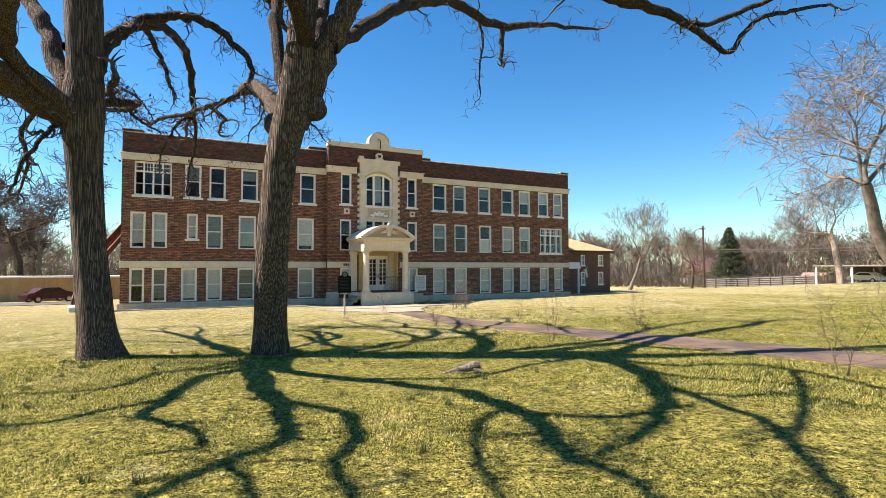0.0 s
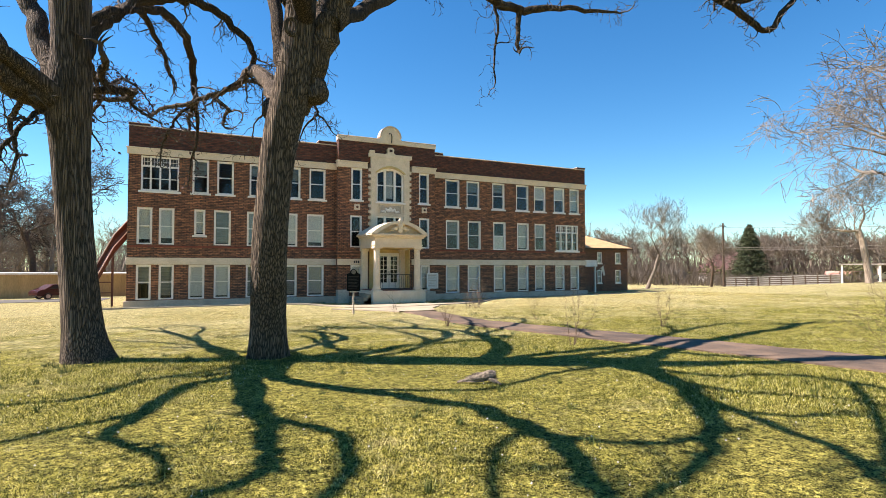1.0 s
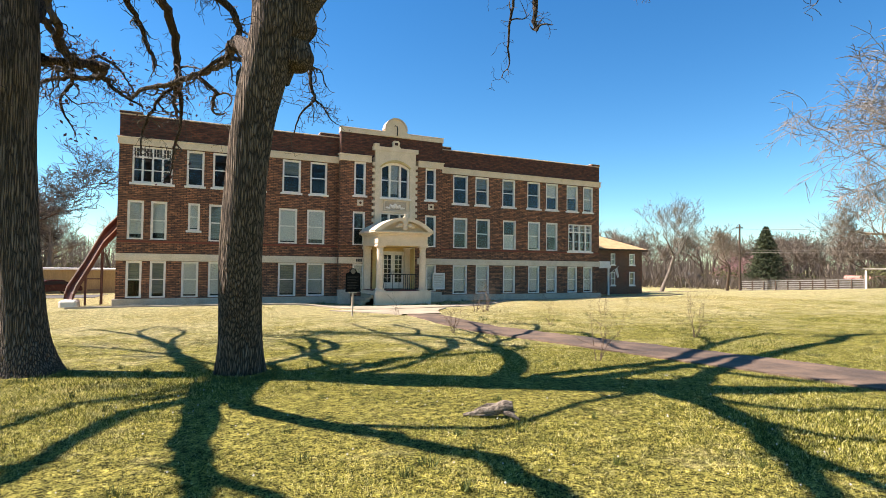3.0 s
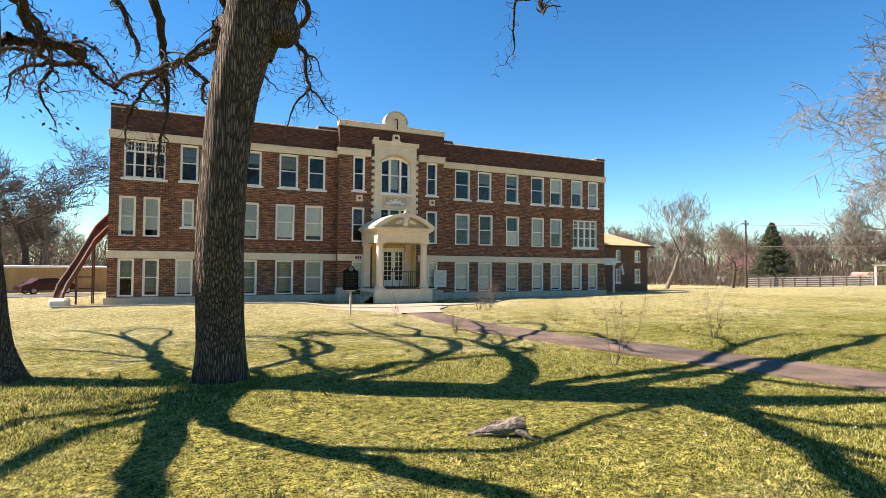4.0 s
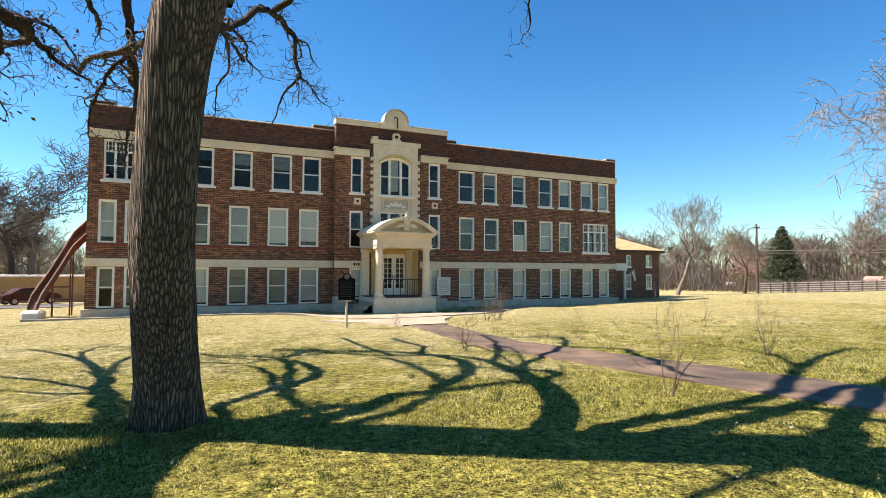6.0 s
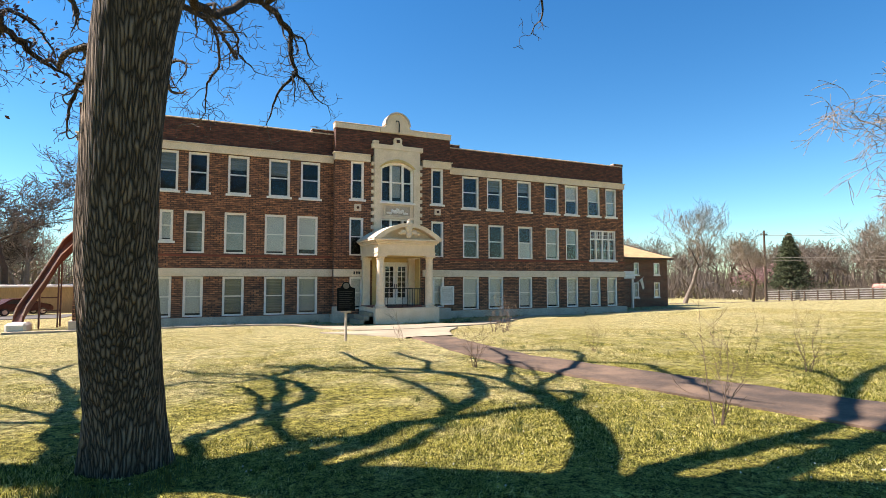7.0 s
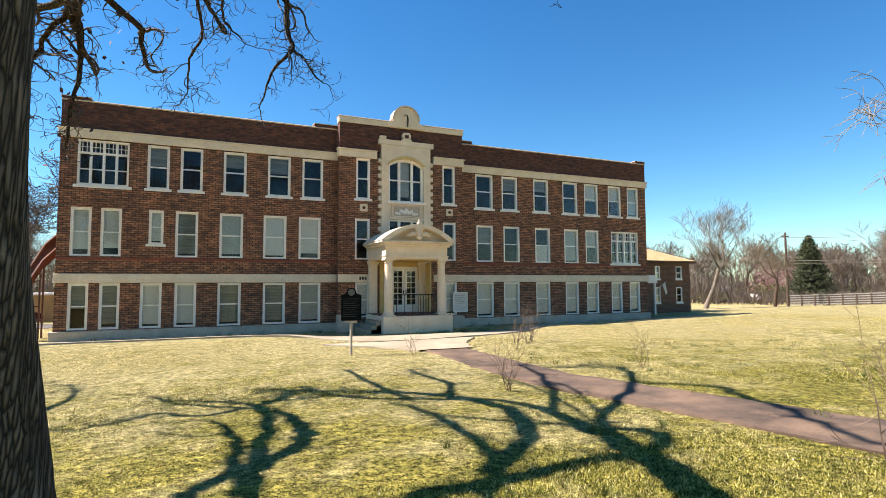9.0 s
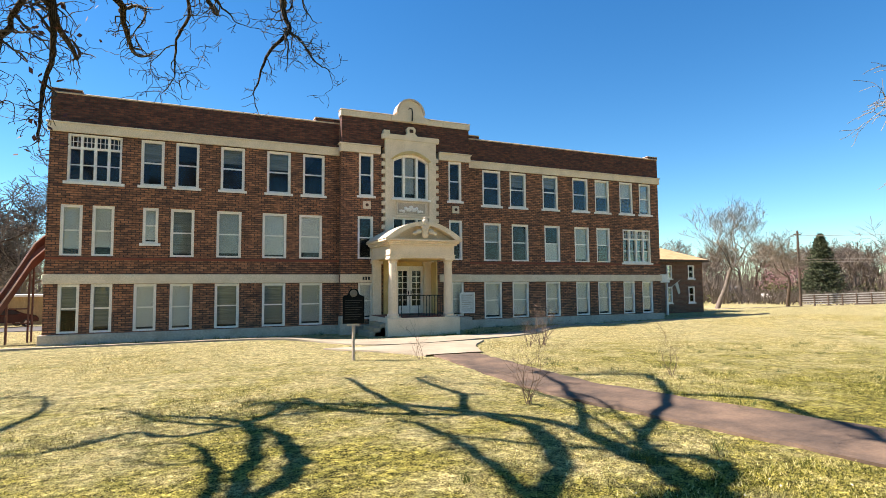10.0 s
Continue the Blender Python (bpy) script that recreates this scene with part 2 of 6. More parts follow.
def blade_material():
    m, nt, b = mat("grass_blade", 0.75)
    b.inputs["Specular IOR Level"].default_value = 0.12
    v = coords(nt)
    g = nt.nodes.new("ShaderNodeNewGeometry")
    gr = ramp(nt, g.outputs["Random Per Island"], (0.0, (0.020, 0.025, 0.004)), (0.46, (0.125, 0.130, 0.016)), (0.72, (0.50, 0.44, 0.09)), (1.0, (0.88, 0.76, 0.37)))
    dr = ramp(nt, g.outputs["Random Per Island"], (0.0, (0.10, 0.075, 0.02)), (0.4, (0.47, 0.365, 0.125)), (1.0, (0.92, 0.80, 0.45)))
    c = mottle(nt, v, mix(nt, sward(nt, v), gr, dr))
    nt.links.new(c, b.inputs["Base Color"])
    tl = nt.nodes.new("ShaderNodeBsdfTranslucent")
    nt.links.new(c, tl.inputs[0])
    ms = nt.nodes.new("ShaderNodeMixShader")
    ms.inputs[0].default_value = 0.35
    nt.links.new(b.outputs[0], ms.inputs[1])
    nt.links.new(tl.outputs[0], ms.inputs[2])
    nt.links.new(ms.outputs[0], nt.nodes["Material Output"].inputs[0])
    return m


BLADE = blade_material()


# ---- mesh helpers ----
def part(name, bm, material, parent=None, label="", smooth=False):
    me = bpy.data.meshes.new(name)
    if isinstance(bm, tuple):
        me.from_pydata(bm[0], [], bm[1])
    else:
        bmesh.ops.recalc_face_normals(bm, faces=bm.faces)
        bm.to_mesh(me)
        bm.free()
    me.materials.append(material)
    if smooth:
        me.polygons.foreach_set("use_smooth", [True] * len(me.polygons))
    me.update()
    ob = new(name, me)
    if parent:
        ob.parent = parent
        ob.matrix_parent_inverse = Matrix.Translation(parent.matrix_basis.translation).inverted() if parent.parent is None else Matrix.Identity(4)
    if label:
        ob["label"] = label
    return ob


def thing(name, loc, label, category, group="", kind=""):
    ob = new(name)
    ob.location = loc
    ob.empty_display_size = 0.2
    return tagged(ob, label, category, group, kind)


def bm_new():
    return bmesh.new()


def box(bm, x0, x1, y0, y1, z0, z1, bevel=0.0):
    r = bmesh.ops.create_cube(bm, size=1.0)
    vs = r["verts"]
    for v in vs:
        v.co = Vector(((x0 + x1) / 2 + v.co.x * (x1 - x0), (y0 + y1) / 2 + v.co.y * (y1 - y0), (z0 + z1) / 2 + v.co.z * (z1 - z0)))
    if bevel:
        bmesh.ops.bevel(bm, geom=list({e for v in vs for e in v.link_edges}), offset=bevel, segments=1, affect="EDGES")
    return bm


def boxes(*rows, bevel=0.0):
    bm = bm_new()
    for r in rows:
        box(bm, *r, bevel=bevel)
    if not bevel and len(rows) > 1:
        bmesh.ops.remove_doubles(bm, verts=bm.verts, dist=1e-4)
    return bm


def prism(bm, pts, y0, y1):
    """Extrude an outline in x and z from y0 to y1."""
    a = [bm.verts.new((x, y0, z)) for x, z in pts]
    b = [bm.verts.new((x, y1, z)) for x, z in pts]
    n = len(pts)
    bm.faces.new(a)
    bm.faces.new(b[::-1])
    for i in range(n):
        bm.faces.new((a[i], b[i], b[(i + 1) % n], a[(i + 1) % n]))
    return bm


def lathe(bm, prof, cx, cy, n=20):
    """Turn a profile of (radius, z) about the upright axis at cx, cy."""
    rings = [[bm.verts.new((cx + r * math.cos(2 * math.pi * i / n), cy + r * math.sin(2 * math.pi * i / n), z)) for i in range(n)] for r, z in prof]
    for a, b in zip(rings, rings[1:]):
        for i in range(n):
            bm.faces.new((a[i], a[(i + 1) % n], b[(i + 1) % n], b[i]))
    bm.faces.new(rings[0][::-1])
    bm.faces.new(rings[-1])
    return bm


def ring(x0, x1, z0, z1, side, top, bottom, y0, y1):
    """One rectangular frame, all round."""
    bm = bm_new()
    rows = []
    for y in (y0, y1):
        o = [bm.verts.new((x, y, z)) for x, z in ((x0, z0), (x1, z0), (x1, z1), (x0, z1))]
        i = [bm.verts.new((x, y, z)) for x, z in ((x0 + side, z0 + bottom), (x1 - side, z0 + bottom), (x1 - side, z1 - top), (x0 + side, z1 - top))]
        rows.append((o, i))
    (o0, i0), (o1, i1) = rows
    for k in range(4):
        n = (k + 1) % 4
        bm.faces.new((o0[k], o0[n], i0[n], i0[k]))
        bm.faces.new((o1[k], i1[k], i1[n], o1[n]))
        bm.faces.new((o0[k], o1[k], o1[n], o0[n]))
        bm.faces.new((i0[k], i0[n], i1[n], i1[k]))
    return bm


class Tubes:
    """Collects tapered tubes along lines into one mesh."""

    def __init__(self):
        self.v, self.f = [], []

    def add(self, pts, radii, sides=5, cap=False):
        base = len(self.v)
        n = len(pts)
        ref = Vector((0.31, 0.87, 0.38))
        for i, (p, r) in enumerate(zip(pts, radii)):
            d = (pts[min(i + 1, n - 1)] - pts[max(i - 1, 0)])
            d = d.normalized() if d.length > 1e-9 else Vector((0, 0, 1))
            u = d.cross(ref)
            if u.length < 0.05:
                u = d.cross(Vector((1, 0, 0)))
            u.normalize()
            w = d.cross(u)
            for k in range(sides):
                a = 2 * math.pi * k / sides
                q = p + u * (r * math.cos(a)) + w * (r * math.sin(a))
                self.v.append((q.x, q.y, q.z))
        for i in range(n - 1):
            for k in range(sides):
                a, b = base + i * sides + k, base + i * sides + (k + 1) % sides
                self.f.append((a, b, b + sides, a + sides))
        if cap:
            self.f.append(tuple(range(base + (n - 1) * sides, base + n * sides)))
            self.f.append(tuple(range(base + sides - 1, base - 1, -1)))

    def data(self):
        return (self.v, self.f)


def ease(v):
    v = min(max(v, 0.0), 1.0)
    return v * v * (3 - 2 * v)


def berm(x, y):
    """The lawn swells a little before the wings and drops to a sunken strip along the wall."""
    if not 25.0 < y < 31.2 or not -6.0 < x < 37.0:
        return 0.0
    across = max(ease((8.6 - x) / 2.5) * ease((x + 6.0) / 3.0), ease((x - 16.5) / 2.5) * ease((37.0 - x) / 3.0))
    return 0.17 * across * ease((y - 25.0) / 5.4) * (1 - ease((y - 30.75) / 0.4))


def ground_z(x, y):
    s = min(max((y - 6.0) / 16.0, 0.0), 1.0)
    z = 0.27 - 0.25 * s * s * (3 - 2 * s) - 0.017 * min(max(y - 22.0, 0.0), 12.0)
    far = min(max((math.hypot(x - 5, y) - 38.0) / 40.0, 0.0), 1.0)
    east = min(max((x - 25.0) / 30.0, 0.0), 1.0) * min(max((48.0 - y) / 20.0, 0.0), 1.0)
    return z - 0.55 * far * (1 - east) + 0.75 * east + berm(x, y)


# ---- ground ----
def build_ground():
    xs = np.concatenate([[-3000, -900, -300, -120], np.arange(-60, -12, 4), np.arange(-12, 34, 0.8), np.arange(34, 110, 4), [130, 300, 900, 3000]])
    ys = np.concatenate([[-3000, -900, -300, -100], np.arange(-50, -6, 4), np.arange(-6, 30.4, 0.8), [30.5, 30.72, 30.86, 31.0, 31.2], np.arange(32, 36, 0.8), np.arange(36, 110, 4), [130, 300, 900, 3000]])
    v, f = [], []
    for y in ys:
        for x in xs:
            near = abs(x) < 40 and abs(y) < 40
            lump = 0.03 * noise.noise((x * 0.35, y * 0.35, 0.5)) if near else 0
            v.append((float(x), float(y), ground_z(float(x), float(y)) + lump))
    n = len(xs)
    for j in range(len(ys) - 1):
        for i in range(n - 1):
            a = j * n + i
            f.append((a, a + 1, a + n + 1, a + n))
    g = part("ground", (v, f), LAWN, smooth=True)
    tagged(g, "patchy green and straw-coloured lawn in early spring", "lawn", kind="structure")


build_ground()


def strip(name, line, widths, thick, material, label, category, kind="structure", rag=0.06, seed=1):
    """A walk laid along a line of (x, y), with ragged edges, a little proud of the ground."""
    rnd = random.Random(seed)
    pts = []
    for (a, wa), (b, wb) in zip(zip(line, widths), zip(line[1:], widths[1:])):
        n = max(2, int(math.dist(a, b) / 0.35))
        for k in range(n):
            t = k / n
            pts.append((a[0] + (b[0] - a[0]) * t, a[1] + (b[1] - a[1]) * t, wa + (wb - wa) * t))
    pts.append((*line[-1], widths[-1]))
    for _ in range(3):
        pts = [pts[0]] + [tuple((pts[i - 1][k] + 2 * pts[i][k] + pts[i + 1][k]) / 4 for k in range(3)) for i in range(1, len(pts) - 1)] + [pts[-1]]
    v, f = [], []
    for i, (x, y, w) in enumerate(pts):
        a, b = pts[max(i - 1, 0)], pts[min(i + 1, len(pts) - 1)]
        d = Vector((b[0] - a[0], b[1] - a[1], 0)).normalized()
        s = Vector((d.y, -d.x, 0))
        for side in (-1, -0.5, 0, 0.5, 1):
            k = side * (w / 2 + (rnd.uniform(-rag, rag) if abs(side) == 1 else 0))
            px, py = x + s.x * k, y + s.y * k
            v.append((px, py, ground_z(px, py) + thick + 0.012 * noise.noise((px * 2, py * 2, 3))))
        for side in (-1, 1):
            k = side * (w / 2 + 0.03)
            px, py = x + s.x * k, y + s.y * k
            v.append((px, py, ground_z(px, py) - 0.08))
    for i in range(len(pts) - 1):
        a, b = i * 7, (i + 1) * 7
        for k in range(4):
            f.append((a + k, a + k + 1, b + k + 1, b + k))
        f.append((a + 5, a, b, b + 5))
        f.append((a + 4, a + 6, b + 6, b + 4))
    ob = part(name, (v, f), material)
    return tagged(ob, label, category, kind=kind)


strip("path", [(14.5, -4), (12.2, 4.2), (10.9, 10.5), (10.4, 14.2), (9.9, 17.5), (10.1, 21.0), (10.3, 23.5)], [2.0, 1.9, 1.75, 1.6, 1.45, 1.35, 1.3], 0.035, PATH_MAT,
      "weathered reddish-brown garden path with ragged edges across lawn", "path")
strip("pavement", [(10.3, 23.6), (10.3, 25.4), (10.2, 27.0)], [1.8, 3.2, 6.0], 0.05, CONCRETE, "pale concrete apron in front of the entrance porch", "pavement", rag=0.03)
strip("pavement", [(-3.4, 30.6), (5.2, 30.55), (7.6, 29.9), (10.0, 28.3), (14.5, 28.7), (18.6, 30.3), (24.0, 30.55), (33.6, 30.55)], [0.22, 0.24, 1.2, 2.6, 1.5, 0.5, 0.24, 0.22], 0.054, CONCRETE,
      "narrow pale concrete walk along the brick building", "pavement", rag=0.02, seed=2)
strip("road", [(-60, 50), (-20, 47.5), (-4, 47.0)], [5, 5, 5], 0.03, ASPHALT, "grey asphalt drive beside the school yard", "road", rag=0.1, seed=4)
strip("road", [(40, 47.0), (62, 43.5), (78, 30), (110, 0)], [3, 4.0, 4, 4], 0.04, CONCRETE, "pale gravel lane beyond the lawn", "road", rag=0.15, seed=5)

# ---- the school ----
FY = 34.43                 # front face of the wings
PY = FY - 0.47             # front face of the middle pavilion
XL, XR, DEPTH = -1.95, 29.40, 15.0
PX0, PX1 = 9.42, 16.05     # the pavilion
BASE, PLINTH, B1A, B1B, B2A, B2B, TOP = -0.35, 0.20, 2.15, 2.53, 8.13, 8.52, 9.66
PTOP = 10.30
ROW1, ROW2, ROW3 = (0.24, 2.12), (3.26, 5.27), (6.20, 8.10)
TH = 0.36

school = thing("school_building", ((XL + XR) / 2, FY, BASE), "three-storey red-brown brick school with cream stone bands and entrance", "school")

# windows of each row: middle, width
R3 = [(-0.42, 1.86), (1.62, 0.86), (2.93, 0.90), (4.73, 0.98), (6.68, 1.04), (8.24, 1.0), (17.64, 1.12), (19.28, 1.06), (21.40, 1.06), (23.48, 1.12), (25.06, 1.08), (26.88, 1.05), (28.35, 0.94)]
R2 = [(-1.14, 0.74), (-0.07, 0.76), (1.60, 0.57), (2.79, 0.9), (4.62, 1.0), (6.52, 1.04), (8.12, 1.04), (17.66, 1.06), (19.38, 1.08), (21.48, 1.07), (23.52, 1.06), (25.07, 1.02), (27.62, 2.2)]
R1 = [(-1.15, 0.72), (-0.05, 0.74), (1.47, 0.82), (2.80, 0.86), (4.58, 0.98), (6.52, 1.0), (8.15, 1.03), (17.66, 1.08), (19.36, 1.05), (21.47, 1.0), (23.52, 0.98), (25.06, 0.94), (26.92, 0.9), (28.36, 0.88)]
PAV3, PAV2, PAV1 = [(10.61, 0.72), (15.26, 0.74)], [(10.58, 0.76), (15.28, 0.76)], [(10.60, 0.74), (15.36, 0.70)]


def pierced(bm, x0, x1, z0, z1, holes, y0, y1):
    """A stretch of wall from x0 to x1 and z0 to z1 with rectangular holes (x, x, z, z), in one row."""
    x = x0
    for a, b, c, d in sorted(holes):
        box(bm, x, a, y0, y1, z0, z1)
        if c > z0 + 1e-4:
            box(bm, a, b, y0, y1, z0, c)
        if d < z1 - 1e-4:
            box(bm, a, b, y0, y1, d, z1)
        x = b
    box(bm, x, x1, y0, y1, z0, z1)


def holes(row, z, short=None):
    return [(c - w / 2, c + w / 2, (z[0] + 0.55 if i == short else z[0]), z[1]) for i, (c, w) in enumerate(row)]


def wing(x0, x1, left):
    pick = lambda row: [r for r in row if x0 < r[0] < x1]
    bm = bm_new()
    pierced(bm, x0, x1, PLINTH, B1A, holes(pick(R1), (PLINTH + 0.04, B1A)), FY, FY + TH)
    box(bm, x0, x1, FY, FY + TH, B1A, 3.0)
    pierced(bm, x0, x1, 3.0, 5.8, holes(pick(R2), ROW2, 2 if left else None), FY, FY + TH)
    pierced(bm, x0, x1, 5.8, B2A, holes(pick(R3), (ROW3[0], B2A)), FY, FY + TH)
    bmesh.ops.remove_doubles(bm, verts=bm.verts, dist=1e-4)
    part("front_wall", bm, BRICK, school)
    part("parapet", boxes((x0, x1, FY, FY + TH, B2A, TOP)), BRICK_DARK, school, "dark brick parapet")
    part("stone_band", boxes((x0 - (0.07 if left else 0), x1 + (0 if left else 0.07), FY - 0.09, FY, B2A, B2B - 0.06), bevel=0.012), CREAM, school, "cream stone band under the parapet")
    part("band_lip", boxes((x0 - (0.12 if left else 0), x1 + (0 if left else 0.12), FY - 0.14, FY, B2B - 0.06, B2B), bevel=0.012), CREAM, school)
    part("stone_band", boxes((x0 - (0.05 if left else 0), x1 + (0 if left else 0.05), FY - 0.07, FY, B1A, B1B), bevel=0.012), CREAM, school, "cream stone band above the ground floor")
    part("brick_course", boxes((x0, x1, FY - 0.025, FY, 3.10, 3.20)), BRICK_RED, school, "thin red brick course")
    part("plinth", boxes((x0 - (0.12 if left else 0), x1 + (0 if left else 0.12), FY - 0.12, FY + TH, BASE - 0.3, PLINTH), bevel=0.015), STUCCO_GREY, school, "grey painted plinth")
    part("coping", boxes((x0 - 0.03, x1 + 0.03, FY - 0.04, FY + TH + 0.04, TOP, TOP + 0.07), bevel=0.03), COPING, school, "sunlit metal coping")


wing(XL, PX0, True)
wing(PX1, XR, False)
for a, b in ((XL - 0.02, XL + 1.0), (XR - 0.75, XR + 0.02)):
    part("parapet_corner", boxes((a, b, FY - 0.012, FY + 0.5, TOP + 0.05, TOP + 0.17)), BRICK_DARK, school)
    part("coping", boxes((a - 0.03, b + 0.03, FY - 0.04, FY + 0.53, TOP + 0.17, TOP + 0.20)), COPING, school)
for a, b in ((8.3, PX0), (PX1, 16.9)):
    part("parapet_step", boxes((a, b, FY - 0.012, FY + 0.5, TOP + 0.05, TOP + 0.20)), BRICK_DARK, school)
    part("coping", boxes((a - 0.03, b, FY - 0.04, FY + 0.53, TOP + 0.20, TOP + 0.24)), COPING, school)

# pavilion
CX = 12.82
bm = bm_new()
pierced(bm, PX0, 11.45, PLINTH, B1A, holes(PAV1[:1], (0.45, B1A)), PY, PY + TH)
pierced(bm, 14.20, PX1, PLINTH, B1A, holes(PAV1[1:], (0.45, B1A)), PY, PY + TH)
for a, b, k in ((PX0, 11.45, 0), (14.20, PX1, 1)):
    box(bm, a, b, PY, PY + TH, B1A, 3.0)
    pierced(bm, a, b, 3.0, 5.8, holes(PAV2[k:k + 1], ROW2), PY, PY + TH)
    pierced(bm, a, b, 5.8, 8.28, holes(PAV3[k:k + 1], (6.25, 8.28)), PY, PY + TH)
for a in (PX0, PX1 - TH):
    box(bm, a, a + TH, PY + TH, FY, PLINTH, PTOP)
bmesh.ops.remove_doubles(bm, verts=bm.verts, dist=1e-4)
part("pavilion_wall", bm, BRICK, school)
part("pavilion_parapet", boxes((PX0, PX1, PY, PY + TH, 8.68, 9.98)), BRICK_DARK, school, "dark brick parapet")
for r in ((PX0 - 0.06, 11.30, PY - 0.09, PY + 0.3, 8.28, 8.62), (PX0 - 0.12, 11.30, PY - 0.15, PY + 0.3, 8.62, 8.68), (14.35, PX1 + 0.06, PY - 0.09, PY + 0.3, 8.28, 8.62), (14.35, PX1 + 0.12, PY - 0.15, PY + 0.3, 8.62, 8.68), (PX0 - 0.05, 11.30, PY - 0.07, PY, B1A, B1B), (14.35, PX1 + 0.05, PY - 0.07, PY, B1A, B1B)):
    part("stone_band", boxes(r, bevel=0.012), CREAM, school)
part("plinth", boxes((PX0 - 0.12, PX1 + 0.12, PY - 0.14, PY + TH, BASE - 0.3, PLINTH), bevel=0.015), STUCCO_GREY, school)
part("stone_cap", boxes((PX0 - 0.05, PX1 + 0.05, PY - 0.06, PY + TH + 0.05, 9.98, 10.24), bevel=0.01), CREAM, school, "cream stone parapet cap")
part("coping", boxes((PX0 - 0.08, PX1 + 0.08, PY - 0.09, PY + TH + 0.08, 10.24, PTOP), bevel=0.025), COPING, school)
pts = [(CX - 0.98, 10.0), (CX - 0.98, 10.22), (CX - 0.72, 10.32)] + [(CX - 0.66 * math.cos(a), 10.42 + 0.66 * math.sin(a)) for a in np.linspace(0.05, math.pi - 0.05, 15)] + [(CX + 0.72, 10.32), (CX + 0.98, 10.22), (CX + 0.98, 10.0)]
part("crest", prism(bm_new(), pts, PY - 0.13, PY + 0.32), CREAM, school, "round-topped cream stone crest")
pts = [(CX + r * math.cos(a), 10.42 + r * math.sin(a)) for r, aa in ((0.74, np.linspace(math.pi, 0, 17)), (0.655, np.linspace(0, math.pi, 17))) for a in aa]
part("crest_moulding", prism(bm_new(), pts, PY - 0.20, PY + 0.36), COPING, school)
tb = Tubes()
hook = [Vector((CX + x, PY - 0.2 - d, z)) for x, d, z in ((0.05, 0.0, 10.05), (0.05, 0.04, 10.45), (0.0, 0.08, 10.62), (-0.13, 0.1, 10.64), (-0.17, 0.1, 10.55))]
tb.add(hook, [0.035, 0.035, 0.03, 0.028, 0.02], 6, True)
part("lamp_bracket", tb.data(), IRON, school, "curved iron bracket on the crest")

# cream stone bay over the entrance
bm = bm_new()
BX0, BX1, BY = 11.50, 14.14, PY - 0.16
box(bm, BX0, 11.88, BY, PY + TH, 3.4, 9.05)
box(bm, 13.76, BX1, BY, PY + TH, 3.4, 9.05)
box(bm, 11.88, 13.76, BY, PY + TH, 5.28, 5.40)
box(bm, 11.88, 13.76, BY + 0.08, PY + TH, 5.40, 6.06)
box(bm, 11.88, 13.76, BY, PY + TH, 6.06, 6.18)
arch = [(11.88 + 1.88 * k / 14, 8.06 + 0.34 * math.sin(math.pi * k / 14) ** 0.8) for k in range(15)]
prism(bm, arch + [(13.76, 9.05), (11.88, 9.05)], BY, PY + TH)
part("stone_bay", bm, CREAM, school, "cream stone bay around an arched window")
outer = [(11.88 - 0.1 + 2.08 * k / 14, 8.08 + 0.46 * math.sin(math.pi * k / 14) ** 0.8) for k in range(15)]
part("window_arch", prism(bm_new(), arch + outer[::-1], BY - 0.06, BY), CREAM_YELLOW, school, "yellowed arch moulding")
bm = bm_new()
box(bm, BX0 - 0.16, BX1 + 0.16, BY - 0.05, PY, 9.05, 9.30, 0.01)
box(bm, BX0 - 0.10, BX0 + 0.22, BY - 0.08, PY, 9.30, 9.46, 0.01)
part("bay_cap", bm, CREAM, school)
for side in (-1, 1):
    for k in range(13):
        xq = BX0 if side < 0 else BX1
        z = 3.55 + k * 0.38
        if z > 8.6 or z < 3.3:
            continue
        a, b = (xq - 0.15, xq) if side < 0 else (xq, xq + 0.15)
        part("quoin", boxes((a, b, BY + 0.03, PY, z, z + 0.2), bevel=0.008), CREAM, school)
bm = bm_new()
pts = [(CX - 0.32, 9.3), (CX - 0.20, 9.42), (CX - 0.24, 9.62), (CX - 0.14, 9.74), (CX + 0.14, 9.74), (CX + 0.24, 9.62), (CX + 0.20, 9.42), (CX + 0.32, 9.3)]
prism(bm, pts, PY - 0.2, PY)
part("keystone", bm, CREAM, school, "scrolled cream stone keystone")
part("keystone_inset", boxes((CX - 0.1, CX + 0.1, PY - 0.23, PY - 0.2, 9.45, 9.62), bevel=0.01), BRICK_DARK, school)
# carved panel
part("panel_frame", boxes((12.06, 13.60, BY - 0.02, BY + 0.08, 5.42, 5.47), (12.06, 13.60, BY - 0.02, BY + 0.08, 5.99, 6.04), (12.06, 12.12, BY - 0.02, BY + 0.08, 5.47, 5.99), (13.54, 13.60, BY - 0.02, BY + 0.08, 5.47, 5.99)), CREAM, school)
part("panel_ground", boxes((12.12, 13.54, BY + 0.05, BY + 0.078, 5.47, 5.99)), STUCCO_GREY, school)
bm = bm_new()
for k in range(-6, 7):
    r = 0.115 - 0.009 * abs(k)
    m = Matrix.Translation((CX + k * 0.095, BY + 0.03, 5.70 - 0.012 * k * k * 0.35 + 0.06 * math.cos(k * 2.2))) @ Matrix.Diagonal((1, 0.55, 1.0, 1))
    bmesh.ops.create_icosphere(bm, subdivisions=2, radius=r, matrix=m)
part("carved_garland", bm, WHITE_PAINT, school, "carved white garland ornament", smooth=True)
